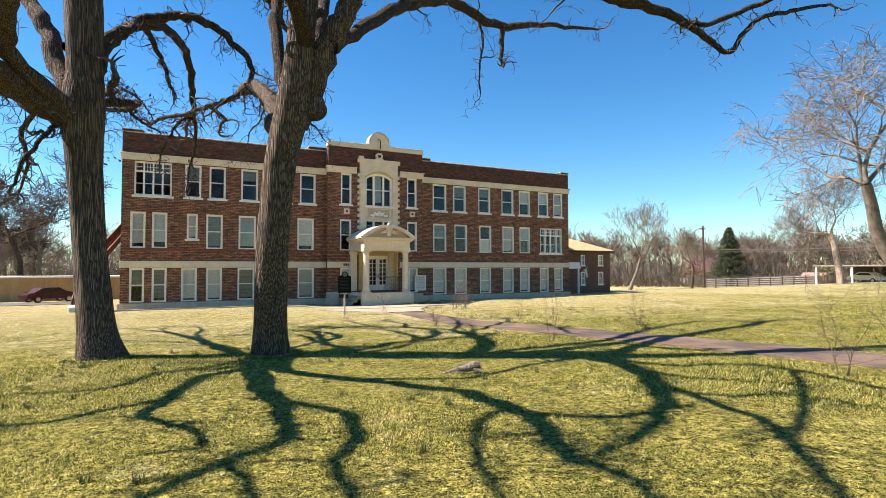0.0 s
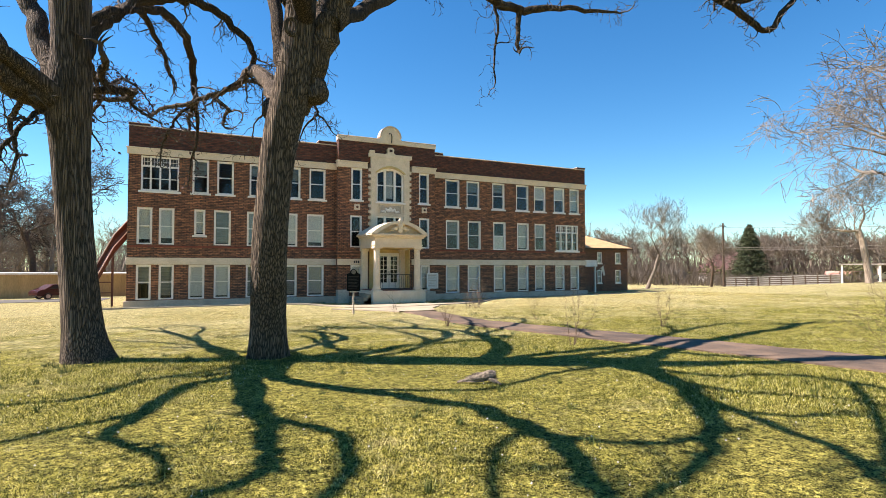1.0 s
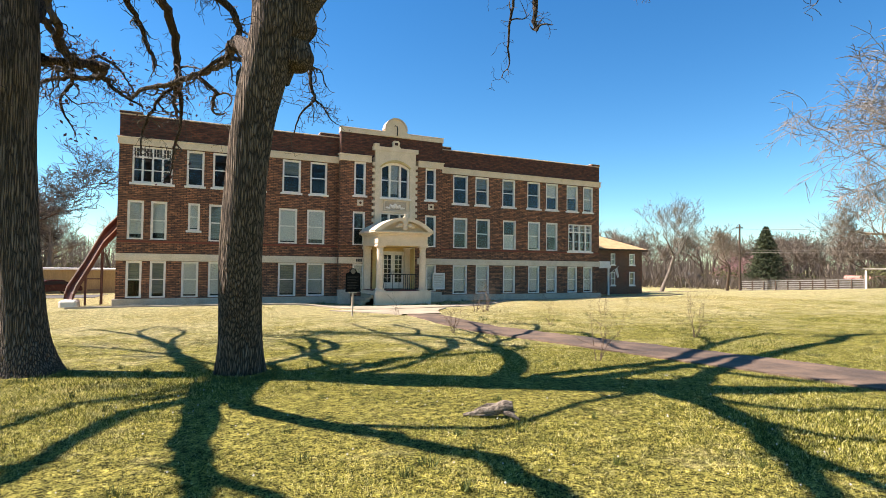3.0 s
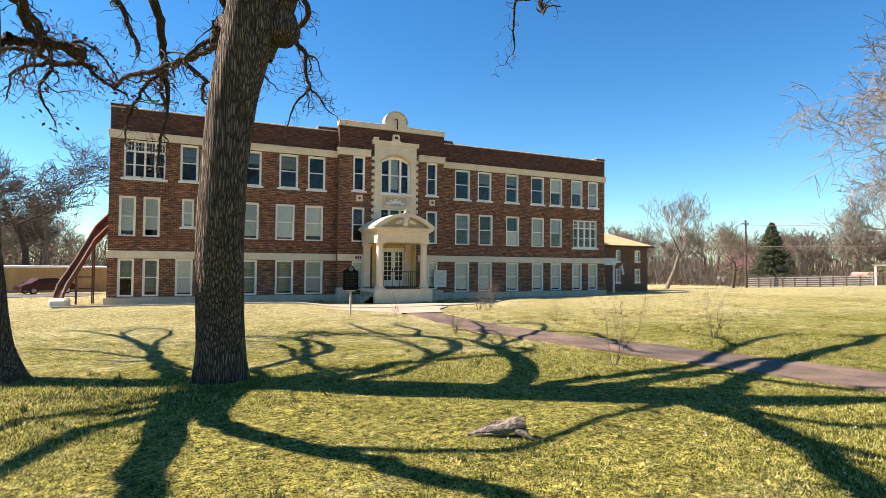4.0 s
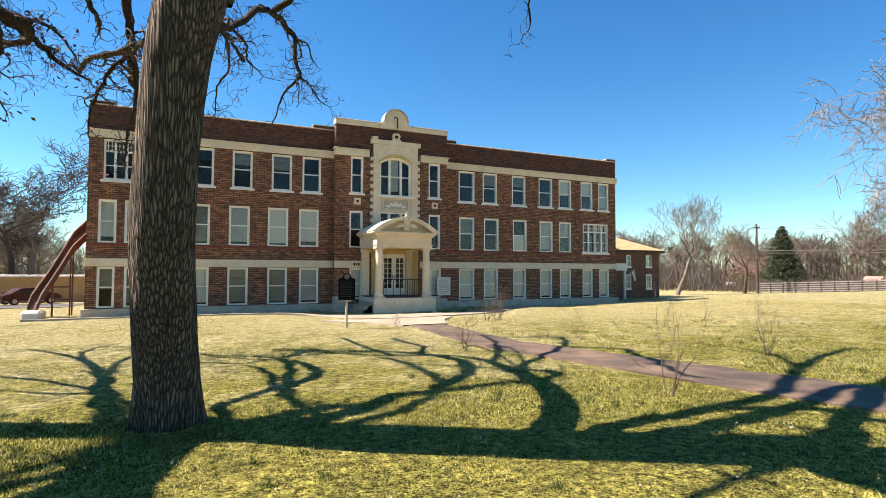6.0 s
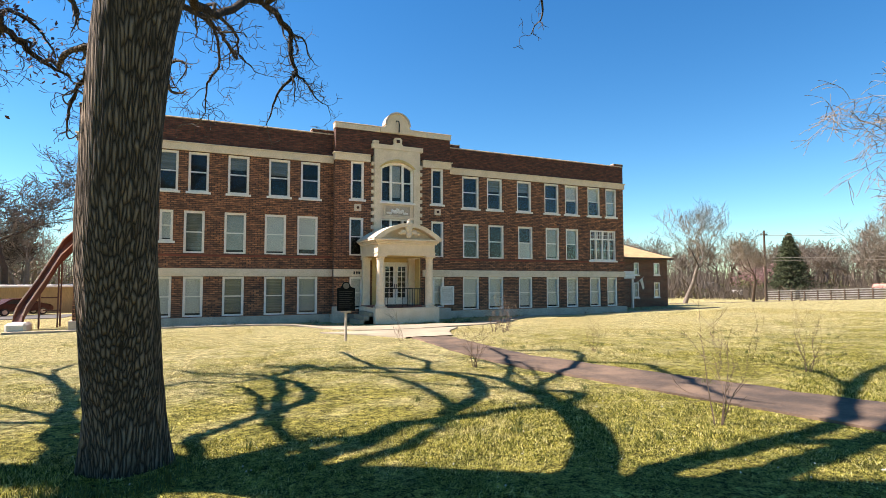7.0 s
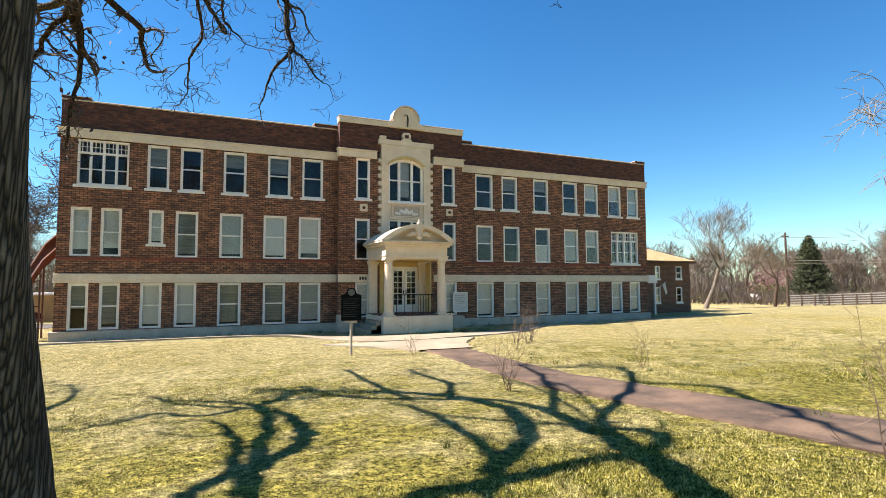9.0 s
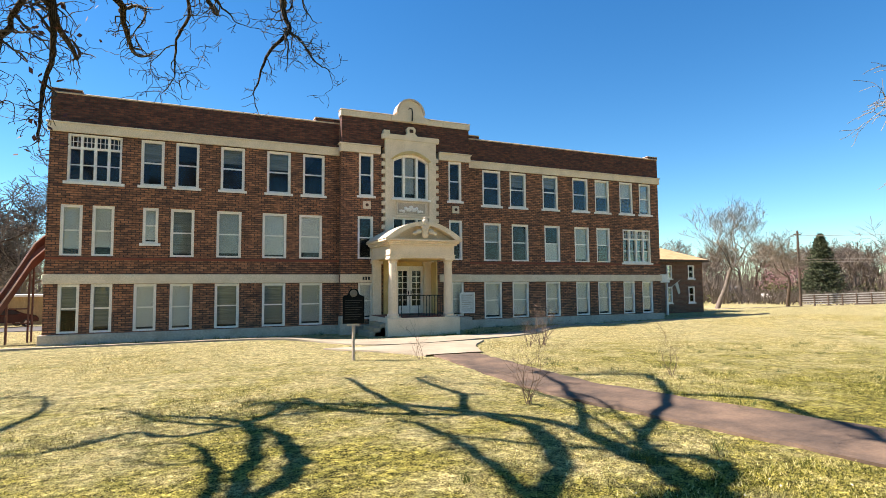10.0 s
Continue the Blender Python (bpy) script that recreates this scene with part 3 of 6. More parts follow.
for cx in (10.63, 15.27):
    o = part("stone_block", boxes((cx - 0.19, cx + 0.19, PY - 0.05, PY, 5.62, 5.98), bevel=0.012), CREAM, school, "square cream stone block with boss")
    bm = bm_new()
    lathe(bm, [(0.075, 0), (0.075, 0.04), (0.03, 0.06)], 0, 0, 10)
    bmesh.ops.rotate(bm, verts=bm.verts, matrix=Matrix.Rotation(radians(90), 3, "X"))
    bmesh.ops.translate(bm, verts=bm.verts, vec=(cx, PY - 0.05, 5.80))
    part("boss", bm, BRICK_DARK, o)

# other sides, roof and insides
part("side_wall", boxes((XL, XL + TH, FY + TH, FY + DEPTH, BASE, TOP)), BRICK, school)
part("side_wall", boxes((XR - TH, XR, FY + TH, FY + DEPTH, BASE, TOP)), BRICK, school)
part("back_wall", boxes((XL + TH, XR - TH, FY + DEPTH - TH, FY + DEPTH, BASE, TOP)), BRICK, school)
part("coping", boxes((XL - 0.03, XL + TH, FY + TH + 0.05, FY + DEPTH, TOP, TOP + 0.045)), COPING, school)
part("coping", boxes((XR - TH, XR + 0.03, FY + TH + 0.05, FY + DEPTH, TOP, TOP + 0.045)), COPING, school)
part("roof", boxes((XL + TH, XR - TH, FY + TH, FY + DEPTH - TH, 8.75, 8.95)), ROOF, school)
part("pavilion_roof", boxes((PX0 + TH, PX1 - TH, PY + TH, FY + TH, 8.75, 8.95)), ROOF, school)
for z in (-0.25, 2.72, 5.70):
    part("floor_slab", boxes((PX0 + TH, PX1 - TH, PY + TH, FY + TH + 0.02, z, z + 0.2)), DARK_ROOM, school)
part("roof_stair_house", boxes((8.9, 11.4, FY + 2.4, FY + 5.0, 8.95, 10.25)), BRICK, school, "low brick stair house on the roof")
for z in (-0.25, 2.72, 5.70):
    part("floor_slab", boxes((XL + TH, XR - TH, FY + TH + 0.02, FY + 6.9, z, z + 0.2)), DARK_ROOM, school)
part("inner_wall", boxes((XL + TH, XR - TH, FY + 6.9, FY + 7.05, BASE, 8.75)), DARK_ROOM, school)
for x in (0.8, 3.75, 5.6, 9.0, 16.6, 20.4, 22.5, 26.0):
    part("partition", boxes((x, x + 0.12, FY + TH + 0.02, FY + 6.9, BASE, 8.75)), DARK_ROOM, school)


def sash(c, w, z0, z1, y, blind=0.0, tone=None, lower=0.0, sill=True, rail=0.5):
    """A double-hung window in its opening: casing, meeting rail, two panes, sill, blind."""
    h = z1 - z0
    x0, x1 = c - w / 2, c + w / 2
    e = 0.105
    fr = ring(x0, x1, z0, z1, e, e, e * 0.7, y - 0.02, y + 0.16)
    win = part("window", fr, WHITE_PAINT, school, "white-painted sash window")
    zm = z0 + h * rail
    part("meeting_rail", boxes((x0 + e, x1 - e, y + 0.03, y + 0.10, zm - 0.028, zm + 0.028)), WHITE_PAINT, win)
    for a, b, d in ((z0 + e * 0.7, zm - 0.028, 0.05), (zm + 0.028, z1 - e, 0.085)):
        p = part("pane", boxes((x0 + e, x1 - e, y + d, y + d + 0.006, a, b)), GLASS, win)
        p.visible_shadow = False
    if blind > 0:
        zb = z1 - e - (h - 2 * e) * blind
        part("blind", boxes((x0 + e - 0.02, x1 - e + 0.02, y + 0.13, y + 0.145, zb, z1 - 0.04)), tone or BLIND, win)
    if lower > 0:
        part("blind", boxes((x0 + e - 0.02, x1 - e + 0.02, y + 0.13, y + 0.145, z0 + 0.03, z0 + h * lower)), tone or BLIND, win)
    if sill:
        part("sill", boxes((x0 - 0.1, x1 + 0.1, y - 0.10, y + 0.02, z0 - 0.11, z0), bevel=0.01), WHITE_PAINT, win)
    return win


def quad(c, w, z0, z1, y):
    """A window of four lights with small-paned transoms."""
    x0, x1 = c - w / 2, c + w / 2
    e, zt = 0.08, z1 - (z1 - z0) * 0.29
    xs = [x0 + (x1 - x0) * k / 4 for k in range(5)]
    win = part("window", ring(x0, x1, z0, z1, e, e, e, y - 0.02, y + 0.16), WHITE_PAINT, school, "four-light window with small-paned transoms")
    for x in xs[1:4]:
        part("mullion", boxes((x - 0.045, x + 0.045, y - 0.01, y + 0.15, z0 + e, z1 - e)), WHITE_PAINT, win)
    for a, b in zip(xs, xs[1:]):
        part("transom", boxes((max(a + 0.045, x0 + e), min(b - 0.045, x1 - e), y, y + 0.14, zt - 0.04, zt + 0.04)), WHITE_PAINT, win)
    bars = []
    for a, b in zip(xs, xs[1:]):
        for k in (1, 2):
            x = a + (b - a) * k / 3
            bars.append((x - 0.012, x + 0.012, y + 0.05, y + 0.09, zt + 0.04, z1 - e))
        zz = (zt + z1 - 0.04) / 2
        bars.append((a + 0.05, b - 0.05, y + 0.052, y + 0.088, zz - 0.012, zz + 0.012))
        zm = (z0 + zt) / 2
        bars.append((a + 0.05, b - 0.05, y + 0.05, y + 0.09, zm - 0.022, zm + 0.022))
        p = part("pane", boxes((a + 0.045, b - 0.045, y + 0.10, y + 0.106, z0 + e, z1 - e)), GLASS, win)
        p.visible_shadow = False
    tagged(part("glazing_bars", boxes(*bars), WHITE_PAINT, win), kind="stuff")
    part("sill", boxes((x0 - 0.12, x1 + 0.12, y - 0.10, y + 0.02, z0 - 0.12, z0), bevel=0.01), WHITE_PAINT, win)


Y3 = FY + 0.07
B3 = {3: (0.35, BLIND_DARK), 4: (0.42, BLIND_DARK), 1: (0.45, BLIND_DARK), 7: (0.4, BLIND_DARK), 8: (0.35, BLIND_DARK), 10: (0.55, BLIND), 11: (0.5, BLIND), 12: (0.95, BLIND_GREEN)}
for i, (c, w) in enumerate(R3):
    if i == 0:
        quad(c, w, *ROW3, Y3)
    else:
        sash(c, w, *ROW3, Y3, *B3.get(i, (0.0, None)))
B2 = {0: (0.9, BLIND), 1: (0.86, BLIND), 2: (0.97, BLIND), 3: (0.97, BLIND_DARK), 4: (0.95, BLIND_GREEN), 5: (0.97, BLIND), 6: (0.9, BLIND), 7: (0.5, BLIND_DARK), 10: (0.97, BLIND_GREEN), 11: (0.5, BLIND_GREEN)}
for i, (c, w) in enumerate(R2):
    if i == 12:
        quad(c, w, 3.26, 5.25, Y3)
    elif i == 9:
        sash(c, w, *ROW2, Y3, 0.0, BLIND, 0.5, sill=False)
    else:
        sash(c, w, ROW2[0] + (0.55 if i == 2 else 0), ROW2[1], Y3, *B2.get(i, (0.0, None)), sill=(i == 2))
B1 = {0: (0.55, BLIND_DARK), 1: (0.93, BLIND_DARK), 2: (0.97, BLIND), 3: (0.97, BLIND), 4: (0.97, BLIND_DARK), 5: (0.97, BLIND_DARK), 6: (0.97, BLIND_GREEN)}
for i, (c, w) in enumerate(R1):
    sash(c, w, PLINTH + 0.04, B1A - 0.01, Y3, *B1.get(i, (0.97, BLIND) if i > 6 else (0.2, BLIND_GREEN)), sill=False)
for k in (0, 1):
    sash(*PAV3[k], 6.25, 8.27, PY + 0.07, 0.0, None)
    sash(*PAV2[k], *ROW2, PY + 0.07, 0.0, None, sill=False)
    sash(*PAV1[k], 0.45, B1A - 0.01, PY + 0.07, 0.97, BLIND, sill=False)
# three-light arched window and the lower three lights
for z0, z1, zc in ((6.18, 8.06, 8.40), (4.45, 5.28, 5.28)):
    y = PY - 0.02
    rows = [(11.88, 11.98, y, y + 0.16, z0, z1), (13.66, 13.76, y, y + 0.16, z0, z1), (11.98, 13.66, y, y + 0.16, z0, z0 + 0.09)]
    mull = [(x - 0.055, x + 0.055, y - 0.02, y + 0.16, z0 + 0.09, zc - 0.03) for x in (12.48, 13.16)]
    if zc == z1:
        rows.append((11.98, 13.66, y, y + 0.16, z1 - 0.08, z1))
    bm = boxes(*rows)
    if zc > z1:
        inner = [(11.91 + 1.82 * k / 14, 7.95 + 0.32 * math.sin(math.pi * k / 14) ** 0.8) for k in range(15)]
        prism(bm, arch + inner[::-1], y, y + 0.16)
        zm = (z0 + zc) / 2
        for a, b in ((11.98, 12.425), (12.535, 13.105), (13.215, 13.66)):
            box(bm, a, b, y + 0.02, y + 0.12, zm - 0.03, zm + 0.03)
    win = part("window", bm, WHITE_PAINT, school, "three-light white window above the entrance")
    for r in mull:
        part("mullion", boxes(r), WHITE_PAINT, win)
    p = part("pane", boxes((11.94, 13.70, y + 0.13, y + 0.136, z0 + 0.05, zc)), GLASS, win)
    p.visible_shadow = False
    if zc > z1:
        part("blind", boxes((12.6, 13.06, y + 0.18, y + 0.19, z0 + 0.3, 8.3)), BLIND_GREEN, win)
        part("sill", boxes((11.80, 13.84, y - 0.22, y, z0 - 0.09, z0), bevel=0.01), WHITE_PAINT, win)

# ---- porch ----
porch = thing("entrance_porch", (CX, 32.2, BASE), "cream stone entrance porch with columns and curved pediment", "porch")
QX0, QX1, QY = 10.72, 14.08, 31.05
DZ = 0.62                   # porch floor
bm = boxes((QX0, QX1, QY, PY - 0.15, -0.5, DZ), bevel=0.02)
part("platform", bm, CREAM, porch, "cream painted porch platform")
part("floor_edge", boxes((QX0 + 0.1, QX1 - 0.05, QY + 0.12, PY - 0.15, DZ, DZ + 0.03)), BRICK_RED, porch, "red tiled porch floor")
for k, zz in enumerate((0.12, 0.30, 0.48)):
    part("step", boxes((QX0 - 0.72 + 0.24 * k, QX0, QY + 0.3, QY + 2.0, -0.4, zz - 0.06), bevel=0.015), CONCRETE, porch, "concrete entrance step")
part("cheek_wall", boxes((PX0 - 0.16, QX0 - 0.75, PY - 0.6, PY - 0.16, -0.5, 0.62), bevel=0.02), STUCCO_GREY, porch)
part("cheek_wall", boxes((QX1, QX1 + 1.7, PY - 0.75, PY - 0.16, -0.5, 0.42), bevel=0.02), STUCCO_GREY, porch)
COLS = [(QX0 + 0.35, QY + 0.36), (QX1 - 0.42, QY + 0.36)]
for x, y in COLS:
    z0, z1 = DZ, 3.18
    c = part("column", lathe(bm_new(), [(0.245, z0 + 0.06), (0.26, z0 + 0.10), (0.245, z0 + 0.15), (0.215, z0 + 0.18), (0.205, z0 + 0.22), (0.205, z0 + 0.9), (0.175, z1 - 0.28), (0.175, z1 - 0.2), (0.20, z1 - 0.19), (0.20, z1 - 0.16), (0.18, z1 - 0.15), (0.235, z1 - 0.07)], x, y, 24), CREAM, porch, "smooth cream column", smooth=False)
    part("column_base", boxes((x - 0.27, x + 0.27, y - 0.27, y + 0.27, z0, z0 + 0.06), bevel=0.008), CREAM, c)
    part("capital", boxes((x - 0.26, x + 0.26, y - 0.26, y + 0.26, z1 - 0.07, z1), bevel=0.008), CREAM, c)
for x in (QX0 + 0.35, QX1 - 0.42):
    p = part("pilaster", boxes((x - 0.2, x + 0.2, PY - 0.26, PY - 0.02, DZ, 3.02), bevel=0.008), CREAM, porch)
    part("capital", boxes((x - 0.26, x + 0.26, PY - 0.31, PY - 0.02, 3.02, 3.18), bevel=0.008), CREAM, p)
EX0, EX1, EY = QX0 + 0.13, QX1 - 0.20, QY + 0.10
part("entablature", boxes((EX0, EX1, EY, PY - 0.02, 3.18, 3.30), (EX0 - 0.03, EX1 + 0.03, EY - 0.03, PY - 0.02, 3.30, 3.34), (EX0 + 0.02, EX1 - 0.02, EY + 0.02, PY - 0.02, 3.34, 3.74)), CREAM, porch, "cream stone entablature")
part("cornice", boxes((EX0 - 0.08, EX1 + 0.08, EY - 0.08, PY - 0.02, 3.74, 3.82), (EX0 - 0.16, EX1 + 0.16, EY - 0.16, PY - 0.02, 3.82, 3.90), (EX0 - 0.26, EX1 + 0.26, EY - 0.26, PY - 0.02, 3.90, 3.98), bevel=0.01), CREAM, porch)
WX0, WX1 = EX0 - 0.28, EX1 + 0.28
n = 22
top = [(WX0 + (WX1 - WX0) * k / n, 4.00 + 0.76 * (1 - (2 * k / n - 1) ** 2)) for k in range(n + 1)]
low = [(WX0 + 0.34 + (WX1 - WX0 - 0.68) * k / n, 3.98 + 0.60 * (1 - (2 * k / n - 1) ** 2)) for k in range(n + 1)]
part("pediment_arch", prism(bm_new(), top + low[::-1], EY - 0.28, PY - 0.02), CREAM, porch, "curved pediment hood")
part("tympanum", prism(bm_new(), low, EY + 0.16, PY - 0.1), CREAM, porch)
bm = bm_new()
for dx, dz, r, sx in ((0, 0.72, 0.22, 0.8), (0, 0.46, 0.26, 0.75), (-0.16, 0.62, 0.13, 1), (0.16, 0.62, 0.13, 1), (-0.28, 0.34, 0.13, 1.4), (0.28, 0.34, 0.13, 1.4), (0, 0.2, 0.2, 0.9), (-0.46, 0.26, 0.09, 1.6), (0.46, 0.26, 0.09, 1.6), (0, 0.90, 0.10, 0.9)):
    bmesh.ops.create_icosphere(bm, subdivisions=2, radius=r * 0.86, matrix=Matrix.Translation(((WX0 + WX1) / 2 + dx, EY - 0.24, 3.98 + dz)) @ Matrix.Diagonal((sx, 0.5, 1, 1)))
part("cartouche", bm, CREAM, porch, "carved cream stone cartouche", smooth=True)
part("soffit", boxes((EX0 + 0.3, EX1 - 0.3, EY + 0.3, PY - 0.05, 3.14, 3.18)), CREAM_YELLOW, porch)
# doorway
part("door_surround", boxes((11.45, 12.02, PY - 0.05, PY + TH, 0.3, 3.4), (13.62, 14.20, PY - 0.05, PY + TH, 0.3, 3.4), (12.02, 13.62, PY - 0.05, PY + TH, 2.93, 4.45), (12.02, 13.62, PY - 0.05, PY + TH, 0.3, DZ)), CREAM_YELLOW, porch, "yellowed plaster around the doorway")
part("inner_return", boxes((QX1 - 0.28, QX1 - 0.22, PY - 0.9, PY - 0.27, DZ, 3.1)), CREAM_YELLOW, porch)
fx = part("door_frame", boxes((12.02, 12.12, PY + 0.06, PY + 0.22, DZ, 2.93), (13.52, 13.62, PY + 0.06, PY + 0.22, DZ, 2.93), (12.12, 13.52, PY + 0.06, PY + 0.22, 2.84, 2.93)), WHITE_PAINT, porch)
for x0, x1 in ((12.12, 12.815), (12.825, 13.52)):
    y = PY + 0.12
    rows = [(x0, x0 + 0.12, y, y + 0.05, DZ + 0.03, 2.84), (x1 - 0.12, x1, y, y + 0.05, DZ + 0.03, 2.84), (x0 + 0.12, x1 - 0.12, y, y + 0.05, 2.70, 2.84), (x0 + 0.12, x1 - 0.12, y, y + 0.05, DZ + 0.03, DZ + 0.40)]
    za, zb = DZ + 0.40, 2.70
    rows += [(x0 + 0.12, x1 - 0.12, y + 0.01, y + 0.04, za + (zb - za) * k / 6 - 0.016, za + (zb - za) * k / 6 + 0.016) for k in range(1, 6)]
    rows.append(((x0 + x1) / 2 - 0.014, (x0 + x1) / 2 + 0.014, y + 0.008, y + 0.042, za, zb))
    d = part("door", boxes(*rows), WHITE_PAINT, porch, "white glazed entrance door leaf")
    p = part("pane", boxes((x0 + 0.12, x1 - 0.12, y + 0.022, y + 0.028, za, zb)), GLASS, d)
    p.visible_shadow = False
    kx = x1 - 0.06 if x0 < 12.5 else x0 + 0.06
    part("handle", boxes((kx - 0.015, kx + 0.015, y - 0.06, y, 1.55, 1.75), bevel=0.004), IRON, d)
# railings
for x0, x1, yy in ((COLS[0][0] + 0.25, COLS[1][0] - 0.25, QY + 0.36),):
    rail = part("railing", boxes((x0, x1, yy - 0.02, yy + 0.02, DZ + 0.92, DZ + 0.96), (x0, x1, yy - 0.015, yy + 0.015, DZ + 0.1, DZ + 0.13)), IRON, porch, "black iron porch railing")
    k = x0
    while k < x1:
        if k < x0 + 0.05 or k > (x0 + x1) / 2 + 0.2 or int(k * 10) % 2 == 0:
            part("baluster", boxes((k - 0.011, k + 0.011, yy - 0.011, yy + 0.011, DZ + 0.03, DZ + 0.92)), IRON, rail)
        k += 0.13

# street number: unreadable bars
for k in range(3):
    part("number_bar", boxes((10.42 + k * 0.13, 10.51 + k * 0.13, PY - 0.083, PY - 0.07, 2.27, 2.42)), IRON, school)
board = thing("notice_board", (15.85, PY - 0.1, 0.6), "white framed notice board on the brick wall", "notice board")
part("board_frame", boxes((15.43, 16.27, PY - 0.10, PY - 0.01, 0.58, 0.64), (15.43, 16.27, PY - 0.10, PY - 0.01, 1.56, 1.62), (15.43, 15.49, PY - 0.10, PY - 0.01, 0.64, 1.56), (16.21, 16.27, PY - 0.10, PY - 0.01, 0.64, 1.56)), WHITE_PAINT, board)
part("sheet", boxes((15.49, 16.21, PY - 0.06, PY - 0.01, 0.64, 1.56)), BLIND, board)
for k in range(7):
    part("text_bar", boxes((15.56, 16.14 - 0.1 * (k % 3), PY - 0.064, PY - 0.06, 1.44 - k * 0.11, 1.47 - k * 0.11)), STUCCO_GREY, board)

# ---- fire-escape slide on the end wall ----
slide = thing("escape_slide", (-3.6, 37.0, 0), "rust-brown steel fire-escape slide with worn edges", "slide")
LR = [Vector(p) for p in ((-1.97, 37.6, 5.0), (-2.73, 36.4, 3.84), (-3.52, 35.9, 2.05), (-4.12, 35.4, 0.84), (-4.22, 35.3, 0.45))]
RR = [Vector(p) for p in ((-1.97, 37.0, 4.25), (-2.69, 35.9, 3.13), (-3.16, 35.5, 2.03), (-3.72, 35.1, 0.85), (-3.82, 35.0, 0.45))]
for rail_line in (LR, RR):
    tb = Tubes()
    tb.add(rail_line, [0.03] * 5, 6, True)
    er = part("edge_rail", tb.data(), RUST_EDGE, slide)
    vs = [tuple(p) for p in rail_line] + [tuple(p - Vector((0.05, 0.02, 0.42))) for p in rail_line] + [tuple(p + Vector((0.04, 0.03, 0))) for p in rail_line] + [tuple(p + Vector((-0.01, 0.01, -0.42))) for p in rail_line]
    fs = [f for k in range(4) for f in ((k, k + 1, k + 6, k + 5), (k + 10, k + 15, k + 16, k + 11), (k + 5, k + 6, k + 16, k + 15))]
    part("slide_side", (vs, fs), RUST, slide)
vs = [tuple(p - Vector((0.03, 0, 0.36 + d))) for d in (0, 0.05) for line in (LR, RR) for p in line]
fs = [f for k in range(4) for f in ((k, k + 1, k + 6, k + 5), (k + 10, k + 15, k + 16, k + 11))] + [(4, 9, 19, 14)]
part("slide_bed", (vs, fs), RUST, slide)
for x, y, z in ((-2.75, 36.5, 3.2), (-2.75, 35.95, 2.6), (-3.45, 35.95, 1.9), (-3.35, 35.5, 1.75)):
    part("slide_post", boxes((x - 0.03, x + 0.03, y - 0.03, y + 0.03, -0.5, z)), RUST, slide)
part("brace", boxes((-3.4, -2.75, 35.96, 36.0, 1.15, 1.21)), RUST, slide)
part("brace", boxes((-3.4, -2.75, 36.46, 36.5, 0.55, 0.60)), RUST, slide)
pad = part("landing_pad", boxes((-4.3, -3.55, 34.3, 35.4, -0.5, 0.16), bevel=0.09), CLOTH)
tagged(pad, "white painted concrete landing pad under the slide", "concrete pad")

# ---- historical marker ----
marker = thing("historical_marker", (7.30, 23.75, 0.05), "black cast-metal historical marker on a grey post", "marker")
MX, MY = 7.36, 23.75
u = Vector((0.985, -0.17, 0)).normalized()
w = Vector((-u.y, u.x, 0))


def on_marker(bm):
    m = Matrix(((u.x, w.x, 0, MX), (u.y, w.y, 0, MY), (0, 0, 1, 0), (0, 0, 0, 1)))
    bmesh.ops.transform(bm, matrix=m, verts=bm.verts)
    return bm


part("post", on_marker(lathe(bm_new(), [(0.04, -0.3), (0.04, 0.98)], 0, 0, 10)), STUCCO_GREY, marker, "grey metal post")
pts = [(-0.29, 0.98), (0.29, 0.98), (0.29, 1.72), (0.17, 1.76)] + [(0.14 * math.cos(a), 1.80 + 0.13 * math.sin(a)) for a in np.linspace(0, math.pi, 9)] + [(-0.17, 1.76), (-0.29, 1.72)]
pl = part("plaque", on_marker(prism(bm_new(), pts, -0.03, 0.03)), MARKER_BLACK, marker)
part("bracket", on_marker(boxes((-0.16, 0.16, -0.04, 0.04, 0.92, 0.98))), STUCCO_GREY, marker)
bm = lathe(bm_new(), [(0.10, 0), (0.10, 0.012), (0.05, 0.02)], 0, 0, 14)
bmesh.ops.rotate(bm, verts=bm.verts, matrix=Matrix.Rotation(radians(90), 3, "X"))
bmesh.ops.translate(bm, verts=bm.verts, vec=(0, -0.03, 1.80))
part("medallion", on_marker(bm), ROOF, pl, "dark grey round medallion")
for k in range(9):
    part("text_bar", on_marker(boxes((-0.23, 0.23 - 0.05 * ((k * 7) % 3), -0.034, -0.03, 1.60 - k * 0.063, 1.618 - k * 0.063))), RUBBER, pl)

# ---- the two old oaks ----
T1_LIMBS = []
T1_LIMBS.append([(-1.05, 13.79, 0.0, 0.472), (-1.18, 13.86, 0.66, 0.382), (-1.35, 13.94, 2.37, 0.326), (-1.49, 14.02, 4.21, 0.348), (-1.56, 14.05, 5.45, 0.427), (-1.54, 14.04, 6.45, 0.348), (-1.59, 14.07, 7.97, 0.371), (-1.72, 14.02, 9.81, 0.334), (-1.74, 14.04, 11.99, 0.245), (-1.78, 14.17, 13.38, 0.146)])
T1_LIMBS.append([(-1.62, 14.08, 5.2, 0.258), (-2.05, 14.19, 5.43, 0.245), (-2.43, 14.05, 5.88, 0.217), (-2.98, 13.89, 6.57, 0.178), (-4.08, 14.01, 7.37, 0.131), (-4.99, 13.81, 7.71, 0.076)])
T1_LIMBS.append([(-1.68, 14.12, 5.58, 0.225), (-2.08, 14.66, 6.57, 0.207), (-2.44, 15.19, 7.61, 0.189), (-2.85, 15.63, 8.38, 0.168), (-3.71, 16.52, 10.12, 0.136), (-4.46, 17.25, 11.91, 0.089)])
